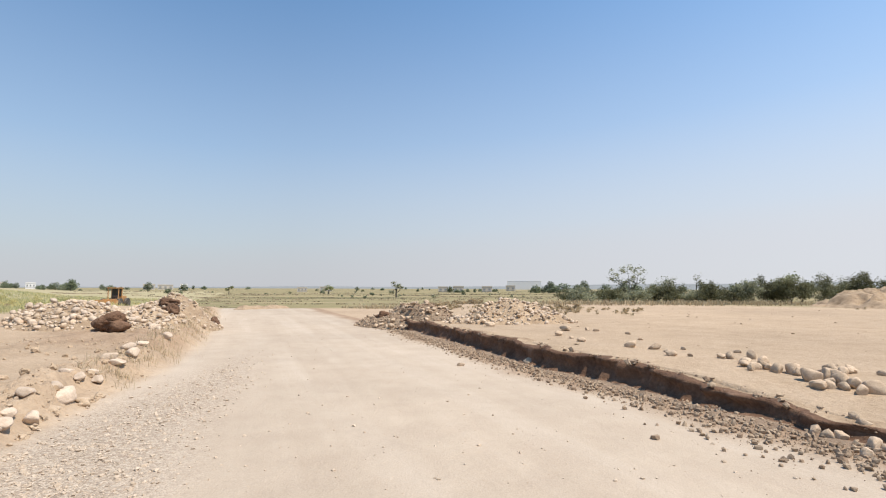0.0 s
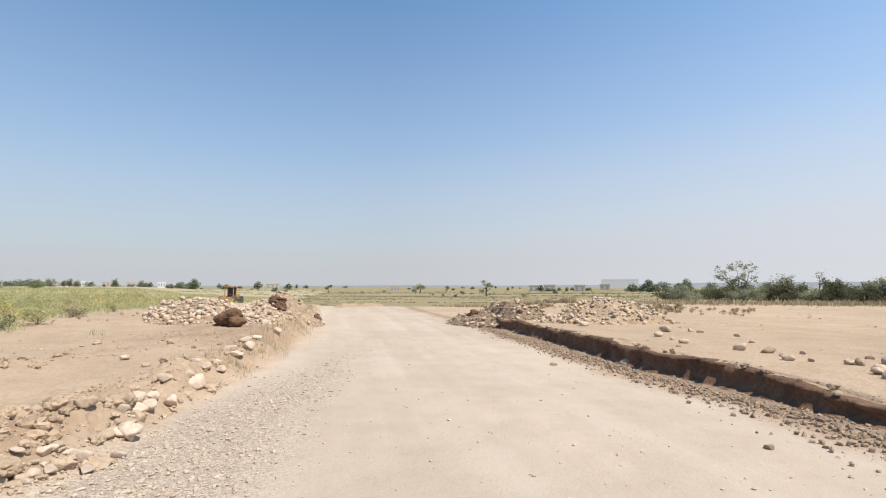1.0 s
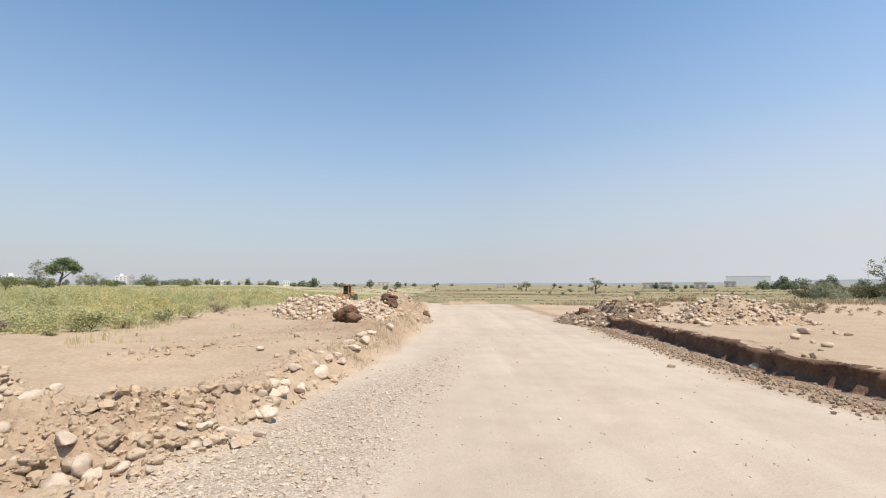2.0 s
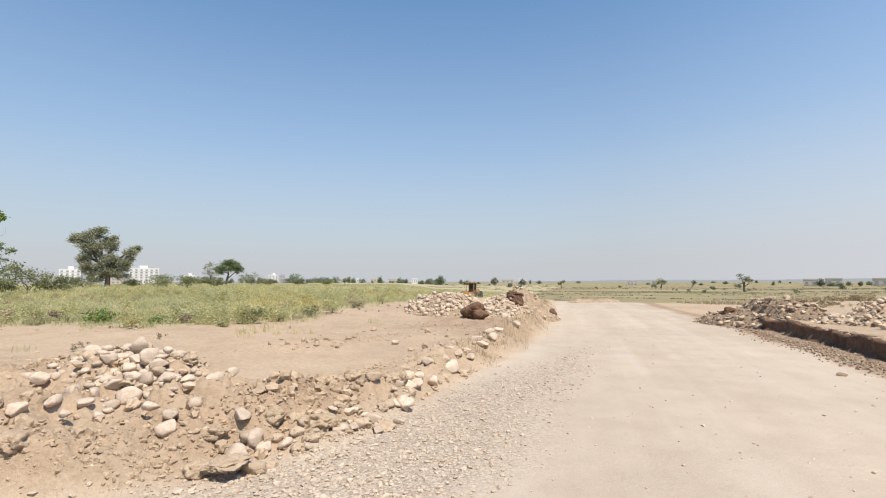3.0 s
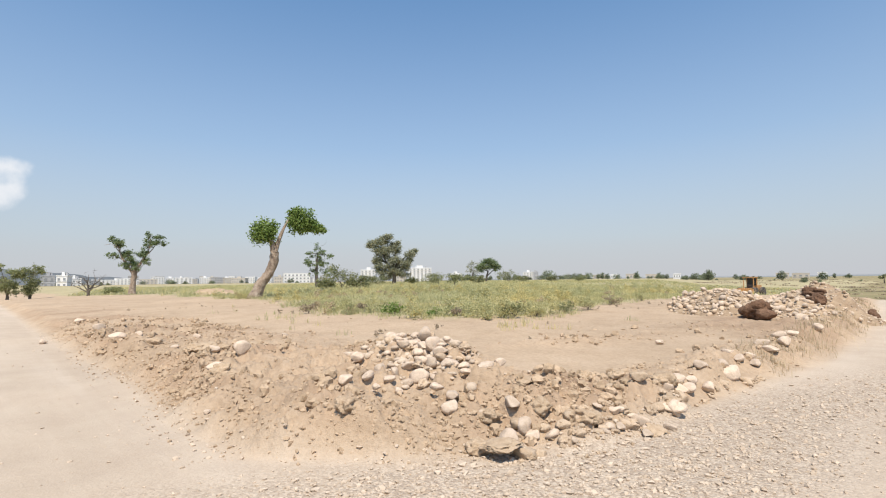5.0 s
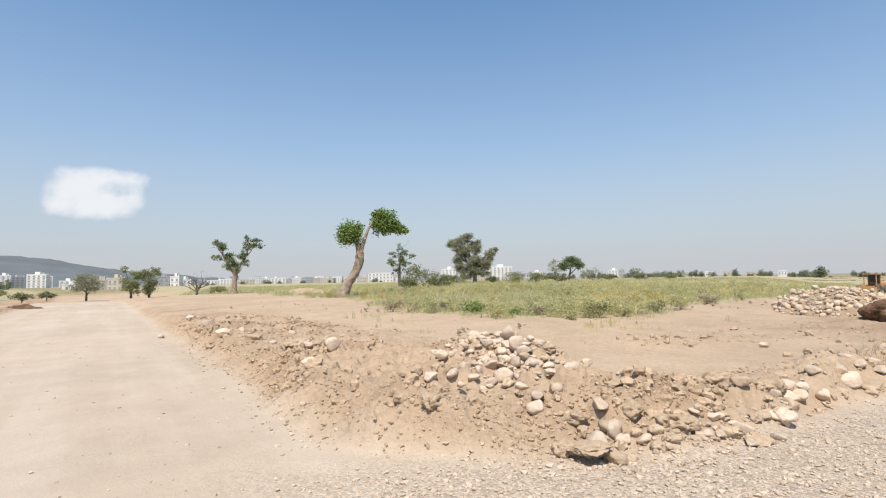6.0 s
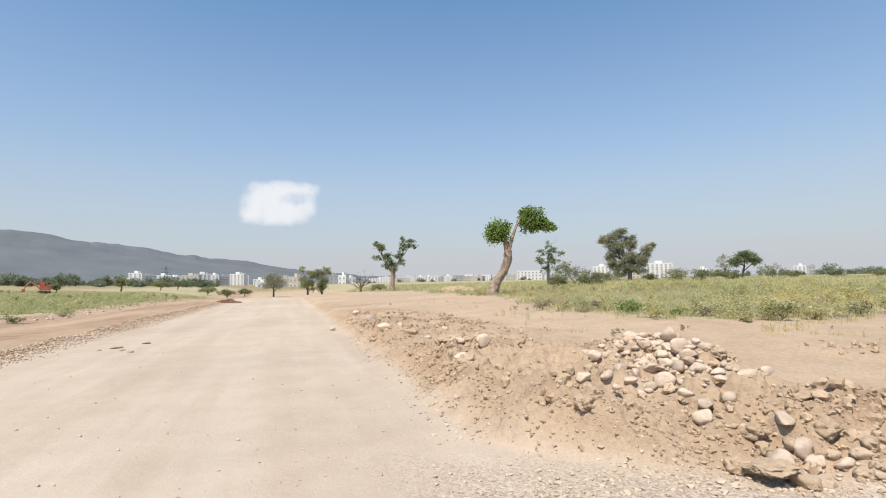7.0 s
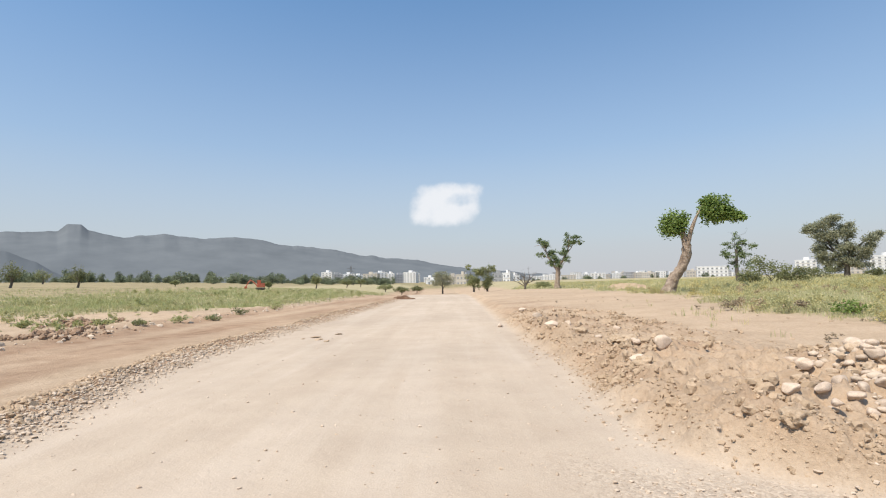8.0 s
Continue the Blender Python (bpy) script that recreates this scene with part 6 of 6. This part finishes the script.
block(76.0, 640, 16, 6, 2, 4, "low pale house at the edge of town", M_GREYWALL, name="house")
# apartments behind the big tree
block(65.2, 520, 24, 13.5, 6, 6, "white six-storey apartment block behind trees", M_WHITE, turn=16)
block(71.0, 520, 15, 12, 5, 4, "white apartment block behind a big tree", M_WHITE, turn=-12)
block(67.5, 540, 14, 9, 3, 4, "low cream building behind a big tree", M_CREAM, name="house")
block(61.2, 620, 14, 9, 3, 4, "pale block behind bushes", M_WHITE, turn=10)
block(53.2, 640, 11, 10, 4, 3, "narrow white block on the plain", M_WHITE, turn=-10)
block(52.4, 660, 8, 10, 3, 3, "grey block on the plain", M_GREYWALL)
for k, az in enumerate((49.0, 47.2, 45.6, 44.1, 42.4, 40.3, 38.0, 29.0, 27.6, 26.0, 14.5, 12.0)):
    block(az, 420 + 25 * (k % 3), 5 + 3 * (k % 3), 2.8, 1, 3, "low whitewashed farm building on the plain", M_CREAM if k % 3 else M_WHITE, name="farm_building", group="farm buildings", tower=False, depth=6, dz=0.8)
for k, az in enumerate((-2.6, -5.8, -0.9, -8.4)):
    block(az, 330 + 20 * k, 7, 3.4, 1, 2, "low grey farm shed among trees", M_CREAM, name="farm_shed", group="farm sheds", tower=False, depth=6)
block(-9.9, 1200, 78, 19, 1, 12, "very large hazy grey hall on the horizon", M_HAZEWALL, name="hall", tower=False, depth=40, open_rows=0)


def pylon(az, d, h):
    x, y = at_bearing(az, d)
    ob = thing("pylon", "slim steel lattice pylon in front of town", "pylon", pose(x, y, gz(x, y), 0, 0, az))
    for sx in (-1, 1):
        for sy in (-1, 1):
            vs, fs = [], []
            tube(vs, fs, [Vector((sx * 0.14 * h, sy * 0.14 * h, -0.2)), Vector((sx * 0.06 * h, sy * 0.06 * h, 0.55 * h)), Vector((sx * 0.015 * h, sy * 0.015 * h, h))], [0.07, 0.06, 0.05], 4)
            mesh_part("leg", put_faces("leg", [tuple(v) for v in vs], fs), M_STEEL, ob)
    for k in range(5):
        a, b = 0.14 - 0.11 * k / 5, 0.14 - 0.11 * (k + 1) / 5
        for sx in (-1, 1):
            vs, fs = [], []
            tube(vs, fs, [Vector((sx * a * h, -a * h, k * h / 5)), Vector((-sx * b * h, -b * h, (k + 1) * h / 5))], [0.04, 0.04], 4)
            mesh_part("brace", put_faces("brace", [tuple(v) for v in vs], fs), M_STEEL, ob)
    for z in (0.72, 0.88):
        bm = bmesh.new()
        box(bm, -0.2 * h, 0.2 * h, -0.06, 0.06, z * h, z * h + 0.12)
        part("cross_arm", bm, M_STEEL, ob)
    return ob


pylon(116.7, 230, 8.5)


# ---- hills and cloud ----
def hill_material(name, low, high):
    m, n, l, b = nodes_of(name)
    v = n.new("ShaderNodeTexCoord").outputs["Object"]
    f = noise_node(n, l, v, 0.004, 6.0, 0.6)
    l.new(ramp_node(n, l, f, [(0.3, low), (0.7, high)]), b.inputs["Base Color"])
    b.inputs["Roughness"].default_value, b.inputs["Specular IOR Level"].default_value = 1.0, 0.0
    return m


# distance haze is painted into these blue-grey base colours
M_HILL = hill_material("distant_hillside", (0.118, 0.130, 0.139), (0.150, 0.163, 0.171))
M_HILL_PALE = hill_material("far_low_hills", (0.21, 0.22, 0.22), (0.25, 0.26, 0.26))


def ridge(name, az, els, d0, d1, material, label, seed, rough=0.14):
    a = np.arange(az[0], az[-1], 0.12)
    crest = np.interp(a, az, els)
    calm = np.convolve(np.pad(crest, 30, mode='edge'), np.ones(61) / 61, 'valid')
    rows = 24
    verts, faces = [], []
    for w, top, mean in zip(a, crest, calm):
        for k in range(rows + 1):
            t = k / rows
            bumps = rough * float(fbm(w * 0.7, t * 2.2, seed, 4))
            e = mean + (top - mean) * t**2.5
            d = d0 + (d1 - d0) * t
            z = d1 * math.tan(radians(max(e + bumps * t**3, 0.02))) * t**0.85 - 20 * (1 - t)
            x, y = at_bearing(w, d)
            z *= 1 + 0.35 * t * (1 - t) * float(fbm(x * 0.003, y * 0.003, seed, 3))
            verts.append((x, y, z + 1.7 * t))
    for i in range(len(a) - 1):
        for k in range(rows):
            p = i * (rows + 1) + k
            faces.append((p, p + 1, p + rows + 2, p + rows + 1))
    me = put_faces(name, verts, faces)
    smooth_all(me)
    me.materials.append(material)
    return tagged(new(name, me), label, "hills", kind="structure")


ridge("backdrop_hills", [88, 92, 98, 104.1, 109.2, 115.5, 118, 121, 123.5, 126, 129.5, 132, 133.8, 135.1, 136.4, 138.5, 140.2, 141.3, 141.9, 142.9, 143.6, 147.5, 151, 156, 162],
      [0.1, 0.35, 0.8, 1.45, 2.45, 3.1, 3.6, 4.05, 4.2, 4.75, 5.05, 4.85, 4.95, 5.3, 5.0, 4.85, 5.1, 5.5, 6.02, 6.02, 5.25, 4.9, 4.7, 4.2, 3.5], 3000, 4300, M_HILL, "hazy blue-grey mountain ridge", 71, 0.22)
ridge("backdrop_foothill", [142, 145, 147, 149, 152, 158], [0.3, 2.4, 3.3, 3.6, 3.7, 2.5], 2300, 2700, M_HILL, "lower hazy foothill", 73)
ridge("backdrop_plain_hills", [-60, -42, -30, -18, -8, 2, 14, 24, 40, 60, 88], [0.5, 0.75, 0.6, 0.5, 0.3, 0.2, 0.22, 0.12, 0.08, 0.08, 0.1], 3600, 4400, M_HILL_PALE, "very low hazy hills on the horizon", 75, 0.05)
